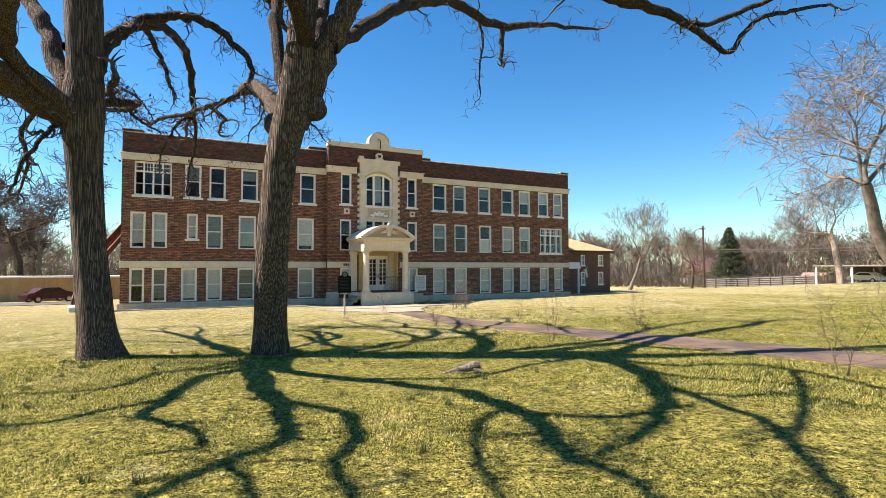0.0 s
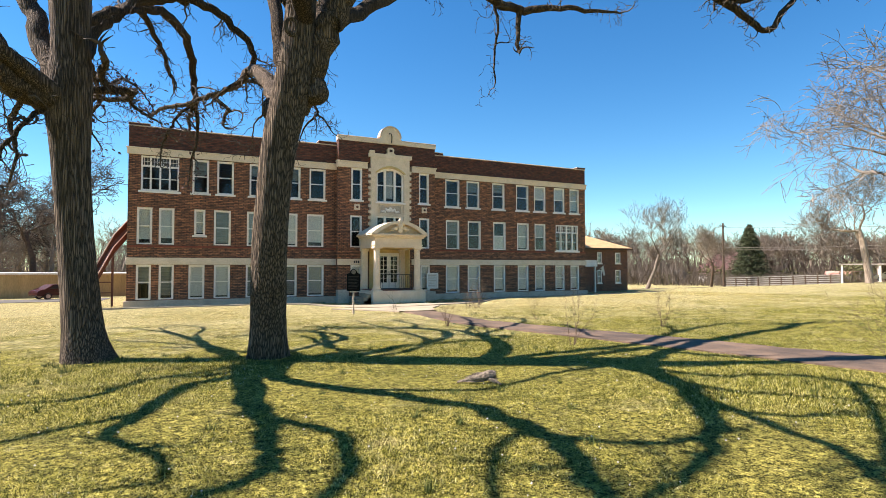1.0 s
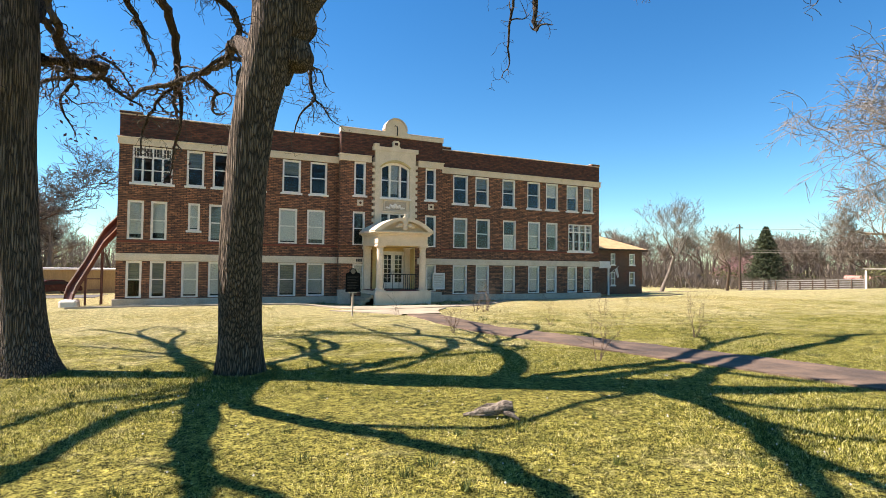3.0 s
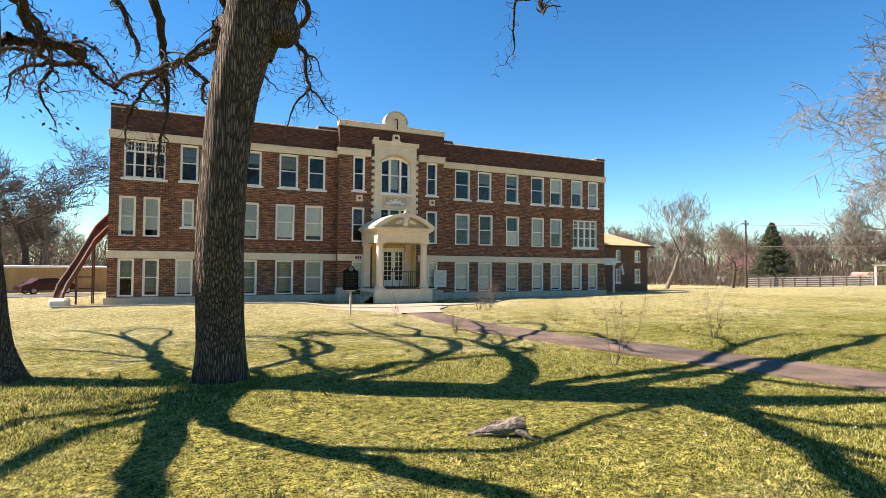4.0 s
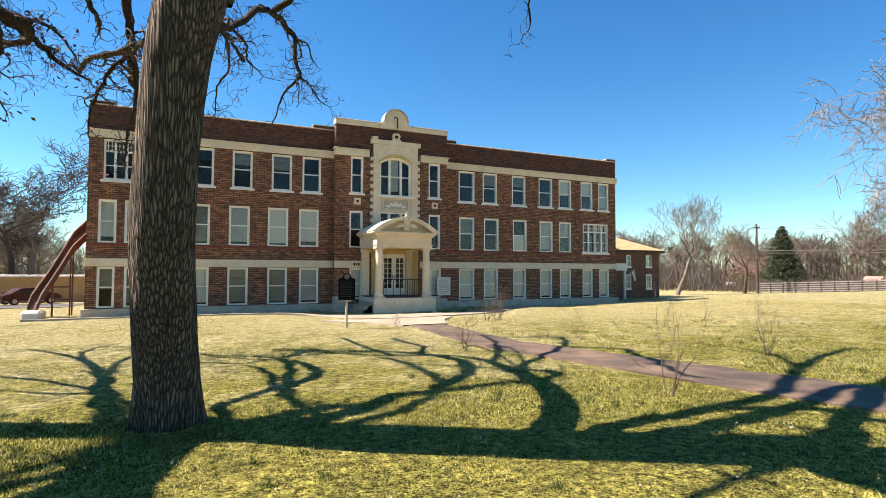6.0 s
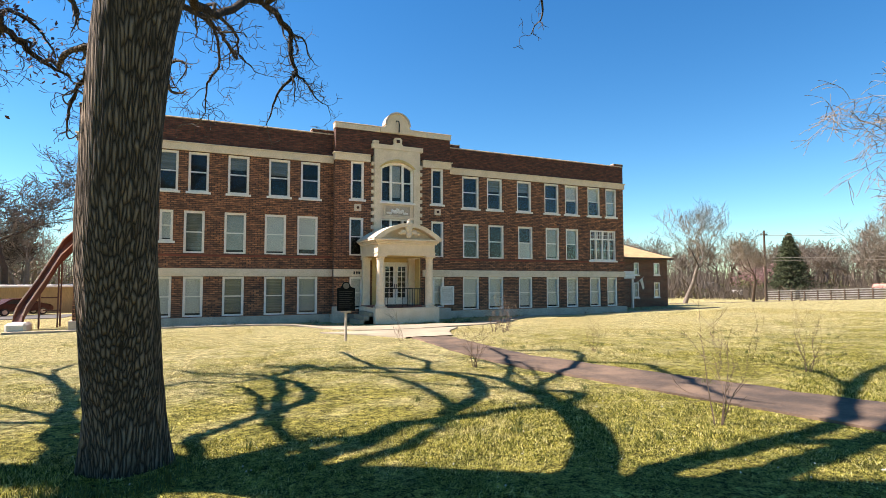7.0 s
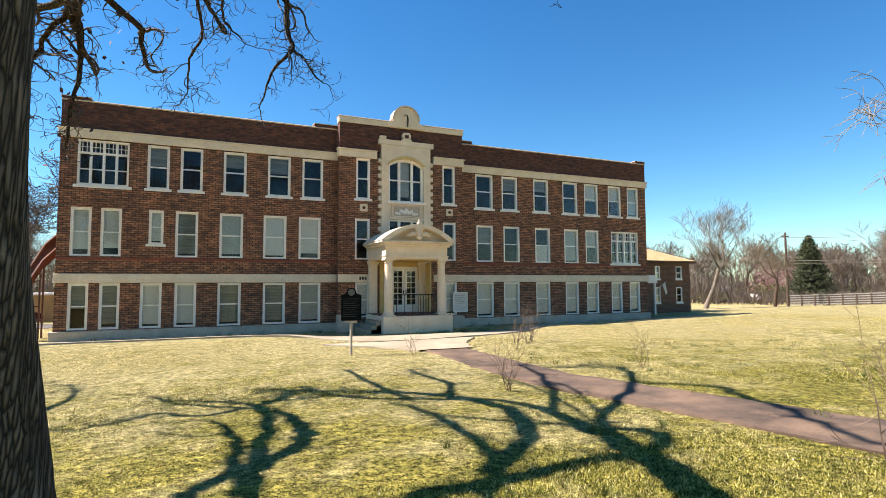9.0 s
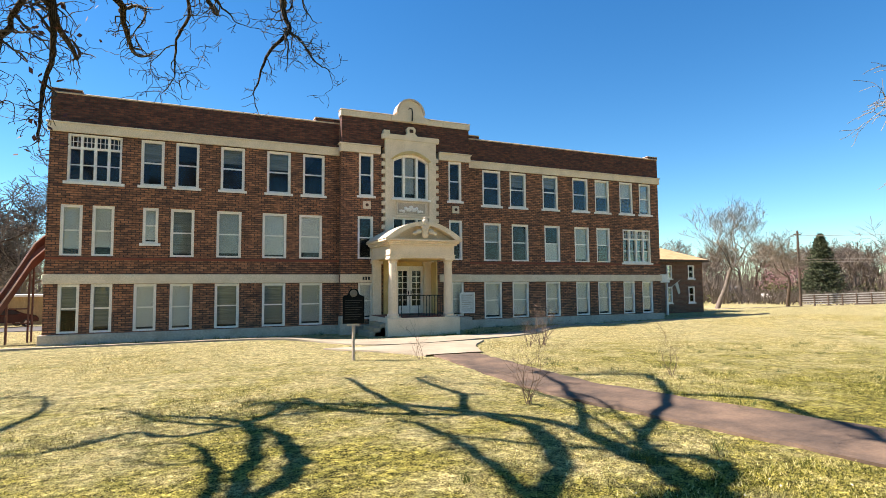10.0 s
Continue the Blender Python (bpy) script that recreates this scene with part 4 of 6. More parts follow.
T1_LIMBS.append([(-1.42, 13.98, 6.08, 0.202), (-1.26, 15.02, 7.31, 0.171), (-0.98, 16.0, 8.1, 0.15), (-0.5, 16.3, 8.65, 0.135), (0.22, 16.56, 9.03, 0.125), (0.93, 16.6, 9.1, 0.115), (1.67, 16.7, 8.75, 0.10), (2.3, 16.8, 8.1, 0.085), (2.2, 17.2, 7.5, 0.065), (1.77, 17.7, 7.26, 0.05), (1.41, 18.2, 7.0, 0.035)])
T1_LIMBS.append([(-0.69, 16.53, 8.63, 0.124), (-0.01, 17.76, 9.11, 0.128), (0.56, 19.15, 9.17, 0.124), (0.86, 20.12, 8.51, 0.113), (0.94, 20.64, 7.49, 0.09), (1.05, 20.81, 6.65, 0.054), (0.85, 21.03, 5.57, 0.036), (0.78, 21.18, 4.78, 0.023)])
T1_LIMBS.append([(0.94, 20.65, 7.59, 0.063), (0.56, 20.95, 7.22, 0.054), (0.22, 21.24, 6.75, 0.045), (-0.04, 21.49, 6.17, 0.036), (-0.07, 21.5, 5.57, 0.023)])
T1_LIMBS.append([(-2.04, 14.87, 5.93, 0.07), (-2.64, 15.97, 5.88, 0.068), (-3.17, 17.14, 5.61, 0.066), (-3.02, 17.07, 4.73, 0.046), (-3.25, 17.41, 4.04, 0.027)])
T1_LIMBS.append([(-1.92, 14.01, 5.21, 0.055), (-2.17, 13.47, 4.7, 0.047), (-2.42, 13.37, 4.25, 0.041), (-2.63, 13.48, 3.69, 0.031)])
T1_LIMBS.append([(-2.27, 16.6, 7.75, 0.1), (-2.2, 18.22, 8.07, 0.095), (-1.98, 19.78, 8.07, 0.09), (-1.93, 20.86, 7.99, 0.09), (-1.54, 21.23, 7.91, 0.087), (-1.1, 21.58, 7.59, 0.069), (-0.62, 21.68, 7.22, 0.05), (-0.11, 21.66, 6.95, 0.022)])
T1_LIMBS.append([(-1.93, 20.86, 7.99, 0.077), (-1.83, 21.14, 7.34, 0.059), (-2.18, 21.53, 6.75, 0.04), (-1.81, 21.35, 5.94, 0.02)])
T1_LIMBS.append([(-1.54, 21.23, 7.91, 0.06), (-1.22, 21.3, 8.18, 0.048), (-0.71, 21.28, 7.89, 0.034), (-0.37, 21.23, 7.4, 0.021)])
T2_LIMBS = []
T2_LIMBS.append([(2.18, 12.5, 0.01, 0.40), (2.14, 12.3, 0.64, 0.355), (2.08, 11.78, 2.36, 0.325), (2.18, 11.52, 4.15, 0.33), (2.38, 11.36, 5.33, 0.36), (2.45, 11.22, 6.1, 0.315), (2.52, 11.14, 7.01, 0.275), (2.63, 11.09, 8.08, 0.232), (2.68, 11.4, 10.22, 0.163), (2.58, 11.79, 12.49, 0.1)])
T2_LIMBS.append([(2.53, 11.5, 5.03, 0.217), (2.79, 11.28, 5.97, 0.27), (3.14, 10.99, 6.89, 0.246), (3.47, 10.82, 7.67, 0.214), (3.92, 10.75, 9.1, 0.185), (4.35, 10.87, 10.81, 0.134), (4.54, 10.99, 12.53, 0.079)])
T2_LIMBS.append([(3.05, 10.87, 6.59, 0.159), (3.91, 12.03, 7.54, 0.155), (5.46, 13.61, 9.04, 0.175), (6.75, 14.57, 10.05, 0.168), (8.27, 15.24, 10.69, 0.158), (9.66, 15.74, 10.67, 0.15), (10.7, 15.92, 10.67, 0.137), (12.23, 15.62, 10.92, 0.093), (13.8, 15.28, 10.99, 0.057), (14.52, 15.15, 11.04, 0.029)])
T2_LIMBS.append([(10.7, 15.92, 10.67, 0.1), (10.67, 15.94, 9.99, 0.082), (10.63, 15.96, 9.42, 0.064)])
T2_LIMBS.append([(9.57, 15.78, 10.72, 0.053), (9.85, 15.88, 9.92, 0.044), (9.84, 16.12, 9.1, 0.036), (9.98, 16.3, 8.26, 0.023)])
T2_LIMBS.append([(3.8, 10.76, 8.7, 0.162), (5.44, 10.53, 9.54, 0.17), (7.01, 10.16, 9.45, 0.164), (8.42, 9.88, 8.94, 0.157), (9.81, 9.83, 8.74, 0.152), (10.84, 9.52, 8.59, 0.129), (11.76, 9.27, 8.3, 0.104), (12.57, 9.07, 7.83, 0.079), (12.98, 8.86, 7.62, 0.066), (13.56, 8.56, 8.42, 0.06), (14.41, 8.12, 8.68, 0.053), (15.32, 7.64, 8.86, 0.033)])
T2_LIMBS.append([(11.7, 9.3, 8.33, 0.065), (12.36, 9.07, 8.32, 0.066), (13.37, 8.66, 8.76, 0.066), (14.42, 8.11, 9.21, 0.053), (15.47, 7.57, 9.58, 0.033)])
T2_LIMBS.append([(2.36, 14.5, 6.55, 0.09), (2.93, 17.0, 7.01, 0.08), (3.76, 19.37, 8.6, 0.086), (4.43, 21.04, 9.36, 0.086), (5.09, 22.06, 9.34, 0.079), (5.23, 22.22, 8.61, 0.065), (5.33, 22.17, 8.03, 0.051), (4.92, 22.36, 7.54, 0.036), (4.67, 22.47, 6.72, 0.018)])
T2_LIMBS.append([(5.33, 22.17, 8.08, 0.036), (5.65, 22.02, 7.78, 0.029), (5.88, 21.92, 7.37, 0.022), (6.1, 21.82, 7.16, 0.015)])
T2_LIMBS.append([(2.88, 17.02, 6.99, 0.036), (3.14, 19.66, 7.62, 0.034), (3.22, 21.27, 7.58, 0.032), (2.98, 21.93, 7.33, 0.027), (2.95, 22.16, 6.64, 0.017)])
T2_LIMBS.append([(3.08, 17.45, 7.22, 0.033), (3.54, 19.47, 7.75, 0.029), (3.67, 20.51, 7.73, 0.025), (4.03, 20.9, 7.58, 0.016)])


def shading(*rows):
    """A limb by where its shadow lies: the shadow's place on the lawn, the limb's height over it, its radius."""
    k = math.cos(SUN_EL) / math.sin(SUN_EL)
    return [(gx + SUN_AZ.x * k * h, gy + SUN_AZ.y * k * h, h + ground_z(gx, gy), 1.08 * r + 0.013) for gx, gy, h, r in rows]


# limbs of the first oak over the near lawn and behind it
T1_FORK = (-1.56, 14.05, 5.3, 0.22)
T1_LIMBS += [
    [T1_FORK] + shading((1.78, 11.28, 5.2, 0.19), (1.37, 8.38, 5.9, 0.14), (1.41, 7.35, 6.4, 0.10), (1.31, 6.49, 6.9, 0.085), (1.25, 5.91, 7.3, 0.065), (0.99, 5.59, 7.6, 0.055), (0.58, 5.39, 7.9, 0.05), (0.66, 4.83, 8.2, 0.04), (0.63, 4.2, 8.5, 0.03)),
    shading((0.99, 5.59, 7.6, 0.05), (0.58, 5.39, 7.9, 0.05), (0.26, 5.1, 8.1, 0.045), (-0.3, 4.7, 8.4, 0.03)),
    [T1_FORK] + shading((1.48, 10.65, 5.3, 0.14), (0.76, 10.06, 5.6, 0.11), (0.3, 8.99, 6.0, 0.09), (0.03, 8.12, 6.4, 0.075), (-0.14, 7.42, 6.8, 0.06), (0.12, 7.0, 7.1, 0.05), (0.38, 6.48, 7.4, 0.045), (0.43, 5.93, 7.7, 0.035)),
    shading((0.1, 8.4, 6.3, 0.06), (-0.5, 8.08, 6.7, 0.045), (-1.05, 7.77, 7.0, 0.04), (-1.7, 7.8, 7.3, 0.03)),
    [T1_FORK] + shading((1.15, 11.25, 5.5, 0.08), (0.08, 10.79, 6.0, 0.06), (-0.61, 9.76, 6.5, 0.05), (-1.32, 9.7, 6.9, 0.045), (-2.2, 9.9, 7.3, 0.03)),
    shading((1.37, 8.38, 5.9, 0.09), (1.57, 7.26, 6.5, 0.065), (1.98, 6.61, 7.0, 0.065), (2.02, 6.24, 7.3, 0.07), (1.8, 5.4, 7.8, 0.06), (1.44, 4.78, 8.2, 0.05), (1.35, 4.0, 8.6, 0.035)),
    [T1_FORK] + shading((1.96, 9.99, 5.7, 0.13), (2.6, 8.68, 6.3, 0.125), (3.23, 7.8, 6.8, 0.12), (3.84, 6.78, 7.4, 0.12), (3.95, 5.81, 7.9, 0.115), (3.87, 5.12, 8.3, 0.105), (3.64, 4.53, 8.6, 0.09), (3.35, 3.93, 8.9, 0.07), (3.51, 3.53, 9.1, 0.055), (3.36, 2.9, 9.4, 0.04)),
    shading((3.93, 5.6, 8.0, 0.055), (4.53, 4.91, 8.5, 0.045), (5.09, 4.75, 8.8, 0.045), (5.61, 4.77, 9.1, 0.035)),
    shading((2.75, 8.45, 6.4, 0.06), (3.99, 7.82, 7.2, 0.05), (4.68, 7.66, 7.6, 0.045), (5.88, 8.11, 8.2, 0.04), (6.92, 8.25, 8.7, 0.03)),
    shading((3.95, 5.81, 7.9, 0.05), (3.2, 5.3, 8.4, 0.04), (2.6, 4.3, 8.8, 0.035), (2.3, 3.4, 9.1, 0.025)),
    [(-1.55, 14.05, 5.9, 0.085)] + shading((2.76, 13.13, 5.8, 0.075), (3.17, 13.59, 6.1, 0.08), (3.6, 14.1, 6.3, 0.08), (4.33, 14.7, 6.6, 0.085), (4.57, 15.43, 6.8, 0.085), (4.55, 16.52, 7.0, 0.065), (4.29, 17.17, 7.1, 0.055), (3.62, 17.8, 7.2, 0.045), (3.0, 18.41, 7.2, 0.035), (2.6, 19.23, 7.2, 0.025)),
    shading((4.1, 14.55, 6.5, 0.06), (3.75, 13.6, 6.4, 0.06), (3.8, 12.6, 6.3, 0.06), (3.9, 11.5, 6.2, 0.06)),
    shading((3.6, 14.1, 6.3, 0.055), (3.75, 14.99, 6.6, 0.05), (3.68, 15.9, 6.8, 0.04), (3.56, 16.58, 7.0, 0.025)),
    shading((4.0, 17.45, 7.15, 0.045), (3.34, 17.16, 7.3, 0.04), (2.76, 17.71, 7.4, 0.04), (2.24, 17.26, 7.5, 0.035), (1.75, 17.09, 7.6, 0.025)),
    [(-1.59, 14.07, 6.9, 0.12)] + shading((4.66, 11.65, 7.4, 0.08), (5.47, 12.29, 8.0, 0.075), (6.1, 13.25, 8.5, 0.07), (6.43, 14.24, 8.6, 0.06), (6.45, 15.4, 8.3, 0.05), (6.34, 16.4, 7.9, 0.04)),
    [(-1.6, 14.1, 5.3, 0.2)] + shading((1.7, 12.5, 5.8, 0.15), (1.32, 14.0, 6.6, 0.14), (1.02, 16.3, 7.4, 0.11), (0.5, 18.6, 7.9, 0.07), (-0.2, 20.2, 8.2, 0.05), (-1.2, 21.7, 8.5, 0.03)),
    shading((1.02, 16.3, 7.4, 0.06), (1.05, 18.3, 7.9, 0.05), (1.3, 19.9, 8.2, 0.035), (1.0, 21.4, 8.4, 0.02)),
    shading((1.2, 15.0, 6.9, 0.05), (0.1, 16.6, 7.4, 0.045), (-0.9, 17.6, 7.8, 0.035), (-1.9, 18.0, 8.1, 0.025)),
    shading((0.5, 18.6, 7.9, 0.04), (0.1, 20.6, 8.2, 0.03), (0.6, 22.0, 8.4, 0.02)),
]
# limbs of the second oak
T2_LIMBS += [
    [(2.36, 11.75, 5.0, 0.24)] + shading((6.09, 10.16, 5.0, 0.19), (6.74, 10.84, 5.6, 0.175), (7.34, 11.82, 6.4, 0.16), (7.72, 12.8, 7.0, 0.14), (7.95, 14.0, 7.4, 0.11), (8.1, 15.3, 7.6, 0.075), (7.74, 16.25, 7.6, 0.065), (7.01, 16.65, 7.4, 0.06), (6.29, 17.12, 7.2, 0.055), (5.6, 17.85, 7.2, 0.045), (5.19, 19.11, 7.2, 0.035)),
    shading((8.05, 14.9, 7.5, 0.055), (9.26, 16.64, 8.2, 0.045), (10.02, 18.16, 8.6, 0.035), (10.47, 19.6, 8.6, 0.025)),
    shading((6.6, 16.9, 7.3, 0.05), (6.47, 18.73, 7.3, 0.048), (6.5, 20.8, 7.3, 0.03)),
    shading((7.2, 16.6, 7.45, 0.05), (7.85, 17.99, 7.5, 0.048), (7.82, 18.64, 7.5, 0.042), (7.83, 20.14, 7.5, 0.03)),
    shading((11.2, 16.3, 8.9, 0.07), (11.98, 15.43, 9.3, 0.07), (11.55, 14.41, 10.0, 0.065), (11.22, 13.62, 10.3, 0.065), (10.7, 12.7, 10.6, 0.055), (10.2, 11.9, 10.9, 0.045)),
    [(2.50, 11.2, 6.5, 0.19)] + shading((7.6, 7.76, 6.7, 0.15), (7.37, 6.86, 7.3, 0.14), (6.38, 5.62, 8.1, 0.115), (5.61, 4.77, 8.7, 0.09), (4.76, 4.28, 9.2, 0.065), (4.17, 4.04, 9.5, 0.05), (3.6, 3.9, 9.8, 0.035)),
    shading((7.1, 6.5, 7.5, 0.075), (6.42, 4.83, 8.5, 0.06), (6.16, 3.91, 9.0, 0.06), (5.57, 3.2, 9.4, 0.055), (5.12, 2.75, 9.7, 0.05), (4.5, 2.2, 10.1, 0.035)),
    [(2.55, 11.13, 7.2, 0.15)] + shading((8.0, 7.3, 7.6, 0.075), (8.5, 6.72, 8.1, 0.065), (9.34, 6.42, 8.7, 0.06), (9.67, 5.61, 9.1, 0.055), (9.29, 4.06, 9.6, 0.04)),
    shading((9.67, 5.61, 9.1, 0.055), (8.81, 4.99, 9.5, 0.05), (7.26, 4.05, 9.9, 0.05), (5.85, 3.36, 10.3, 0.04)),
    shading((7.4, 6.95, 7.3, 0.065), (7.53, 6.04, 8.0, 0.05), (8.19, 5.41, 8.6, 0.045), (8.6, 4.7, 9.1, 0.035)),
    [(2.40, 11.6, 5.4, 0.2)] + shading((6.76, 9.97, 5.6, 0.13), (8.49, 10.08, 7.8, 0.12), (10.37, 10.35, 9.7, 0.11), (12.8, 11.56, 11.0, 0.10), (15.49, 12.57, 12.0, 0.08), (16.9, 12.9, 12.6, 0.05)),
    shading((6.45, 9.49, 5.2, 0.15), (7.81, 9.46, 6.2, 0.15), (8.83, 9.58, 7.2, 0.14), (10.07, 9.75, 8.4, 0.12), (11.9, 10.1, 10.0, 0.09), (13.2, 10.0, 11.0, 0.05)),
    shading((8.49, 10.08, 7.8, 0.10), (9.71, 9.52, 9.2, 0.09), (9.9, 8.63, 9.8, 0.08), (10.36, 7.78, 10.4, 0.06)),
    shading((12.8, 11.56, 11.0, 0.07), (14.2, 13.0, 11.8, 0.05), (14.9, 14.6, 12.4, 0.03)),
    shading((6.38, 5.62, 8.1, 0.06), (6.9, 4.9, 8.8, 0.05), (7.6, 4.6, 9.3, 0.04), (8.0, 3.6, 9.8, 0.03)),
]


def smooth_line(pts, sub=5):
    """Catmull-Rom through (x, y, z, r), with a little wander."""
    out = []
    q = [Vector(p) for p in pts]
    for i in range(len(q) - 1):
        p0, p1, p2, p3 = q[max(i - 1, 0)], q[i], q[i + 1], q[min(i + 2, len(q) - 1)]
        for k in range(sub):
            t = k / sub
            out.append(0.5 * ((2 * p1) + (p2 - p0) * t + (2 * p0 - 5 * p1 + 4 * p2 - p3) * t * t + (3 * p1 - p0 - 3 * p2 + p3) * t ** 3))
    out.append(q[-1])
    return out


def twig(tb, rnd, p, d, r, length, level, droop, minr=0.0065, bend=0.44):
    """A crooked twig with side shoots."""
    n = max(3, int(length / (0.10 if level < 2 else 0.07)))
    n = min(n, 12)
    step = length / n
    pts, rad = [p.copy()], [r]
    turn = Vector((0, 0, 0))
    for i in range(n):
        turn = turn * 0.5 + Vector((rnd.gauss(0, 1), rnd.gauss(0, 1), rnd.gauss(0, 1))) * bend
        d = (d + turn + Vector((0, 0, -droop + (0.08 if i > n * 0.6 else 0)))).normalized()
        p = p + d * step
        rr = max(minr, r * (1 - 0.85 * (i + 1) / n))
        pts.append(p.copy())
        rad.append(rr)
        if level > 0 and i >= 1 and rnd.random() < (0.5 if level > 1 else 0.4):
            side = Vector((rnd.gauss(0, 1), rnd.gauss(0, 1), rnd.gauss(0, 0.8)))
            nd = (d * 0.7 + side.normalized() * 0.9).normalized()
            twig(tb, rnd, p.copy(), nd, rr * 0.65, length * rnd.uniform(0.3, 0.62), level - 1, droop, minr, bend)
    tb.add(pts, rad, 5 if r > 0.02 else 3)


def oak(name, limbs, seed, label, skip_below=2.6):
    tree = thing(name, (limbs[0][0][0], limbs[0][0][1], 0.25), label, "tree", "oaks on the lawn")
    rnd = random.Random(seed)
    for li, l in enumerate(limbs):
        tb, tw = Tubes(), Tubes()
        line = smooth_line(l, 7 if li == 0 else 6)
        pts, rad = [], []
        for i, q in enumerate(line):
            p = q.to_3d()
            r = max(q.w, 0.006)
            if li > 0 and i > 2:
                k = min(0.11, r * 1.2)
                p += Vector((noise.noise((i * 0.63, li * 3.1, seed)), noise.noise((i * 0.63, li * 3.1, seed + 9)), noise.noise((i * 0.63, li * 3.1, seed + 17)))) * k
                r *= 1 + 0.16 * noise.noise((i * 0.9, li * 2.0, seed))
            if li == 0 and i == 0:
                p.z -= 0.25
                r *= 1.15
            pts.append(p)
            rad.append(r)
        if li == 0:
            add_trunk(tb, pts, rad, seed)
        else:
            tb.add(pts, rad, 10 if rad[0] > 0.1 else 7)
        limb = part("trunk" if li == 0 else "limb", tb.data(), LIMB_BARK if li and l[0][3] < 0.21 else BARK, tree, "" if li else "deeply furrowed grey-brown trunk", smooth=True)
        n = len(pts)
        for i in range(2, n):
            if pts[i].z < skip_below or rad[i] > 0.22 and rnd.random() < 0.8:
                continue
            d = (pts[i] - pts[i - 1]).normalized()
            thin = rad[i] < 0.10
            for _ in range(2 if thin else 1):
                if rnd.random() < (0.05 if thin else 0.12) and li > 0:
                    s = Vector((rnd.gauss(0, 1), rnd.gauss(0, 1), rnd.gauss(0, 0.5))).normalized()
                    twig(tw, rnd, pts[i].copy(), (d * 0.6 + s).normalized(), min(rad[i] * 0.6, rnd.uniform(0.028, 0.045)), rnd.uniform(0.8, 1.5), 2, 0.05)
                elif rnd.random() < (0.30 if thin else 0.20) and (li > 0 or pts[i].z > 7):
                    s = Vector((rnd.gauss(0, 1), rnd.gauss(0, 1), rnd.gauss(0, 0.7))).normalized()
                    L = rnd.uniform(0.25, 0.65) if thin else rnd.uniform(0.35, 0.85)
                    twig(tw, rnd, pts[i].copy(), (d * 0.5 + s).normalized(), min(rad[i] * 0.5, rnd.uniform(0.013, 0.026)), L, 2, 0.10)
        twig(tw, rnd, pts[-1].copy(), (pts[-1] - pts[-2]).normalized(), max(rad[-1], 0.01), 0.9, 2, 0.06)
        tagged(part("twig_spray", tw.data(), TWIG, limb), kind="stuff")
    return tree


def add_trunk(tb, pts, rad, seed, sides=128):
    """A trunk of many sides with furrowed bark and a flared foot."""
    base = len(tb.v)
    dense_p, dense_r = [], []
    for i in range(len(pts) - 1):
        for k in range(4):
            t = k / 4
            dense_p.append(pts[i].lerp(pts[i + 1], t))
            dense_r.append(rad[i] + (rad[i + 1] - rad[i]) * t)
    dense_p.append(pts[-1])
    dense_r.append(rad[-1])
    for p, r in zip(dense_p, dense_r):
        for k in range(sides):
            a = 2 * math.pi * k / sides
            c, s = math.cos(a), math.sin(a)
            w = 1 + 0.06 * noise.noise((c * 1.6, s * 1.6, p.z * 0.6 + seed))
            w += 0.045 * abs(noise.noise((c * 9 + 0.4 * noise.noise((p.z * 2, c, s)), s * 9, p.z * 0.9 + seed)))
            w += 0.035 * abs(noise.noise((c * 24 + 0.5 * noise.noise((p.z * 3, c, s)), s * 24, p.z * 1.6 + seed))) - 0.02
            foot = max(0.0, 0.75 - p.z) * (0.16 + 0.20 * max(0, math.cos(a * 5 + seed)))
            tb.v.append((p.x + c * r * (w + foot), p.y + s * r * (w + foot), p.z))
    for i in range(len(dense_p) - 1):
        for k in range(sides):
            a, b = base + i * sides + k, base + i * sides + (k + 1) % sides
            tb.f.append((a, b, b + sides, a + sides))


oak1 = oak("oak_tree", T1_LIMBS, 5, "old bare oak with dark furrowed trunk and arching limbs")
oak2 = oak("oak_tree", T2_LIMBS, 8, "old bare oak with burl, knot hole and forked trunk")
# a few dead leaves still hanging
rn = random.Random(31)
vs, fs = [], []
for l in (T1_LIMBS[8], T1_LIMBS[9], T1_LIMBS[10], T1_LIMBS[4]):
    for _ in range(64):
        q = Vector(l[rn.randint(max(0, len(l) - 4), len(l) - 1)][:3]) + Vector((rn.gauss(0, 0.3), rn.gauss(0, 0.3), rn.gauss(0, 0.25)))
        a_, b_ = (Vector((rn.gauss(0, 1), rn.gauss(0, 1), rn.gauss(0, 1))).normalized() * s for s in (0.07, 0.042))
        k = len(vs)
        vs += [tuple(q - a_), tuple(q + b_), tuple(q + a_), tuple(q - b_)]
        fs.append((k, k + 1, k + 2, k + 3))
tagged(part("dead_leaves", (vs, fs), DEAD_LEAF, oak1, "withered purple-brown leaves"), kind="stuff")
# burl and knot of the second oak
BURL, KNOT = (2.83, 11.32, 5.42), (2.29, 10.81, 6.41)
bm = bm_new()
bmesh.ops.create_icosphere(bm, subdivisions=4, radius=0.27, matrix=Matrix.Translation(BURL) @ Matrix.Diagonal((1.0, 1.0, 1.05, 1)))
for v in bm.verts:
    v.co += v.normal * 0.06 * noise.noise(v.co * 5)
part("burl", bm, BARK, oak2, "rounded bark burl", smooth=True)
bm = bm_new()
for ang in range(36):
    a = 2 * math.pi * ang / 36
    bmesh.ops.create_icosphere(bm, subdivisions=2, radius=0.042, matrix=Matrix.Translation((KNOT[0] + 0.10 * math.cos(a), KNOT[1] + 0.06, KNOT[2] + 0.15 * math.sin(a))))
part("knot_ring", bm, BARK, oak2, "rounded healed knot ring", smooth=True)


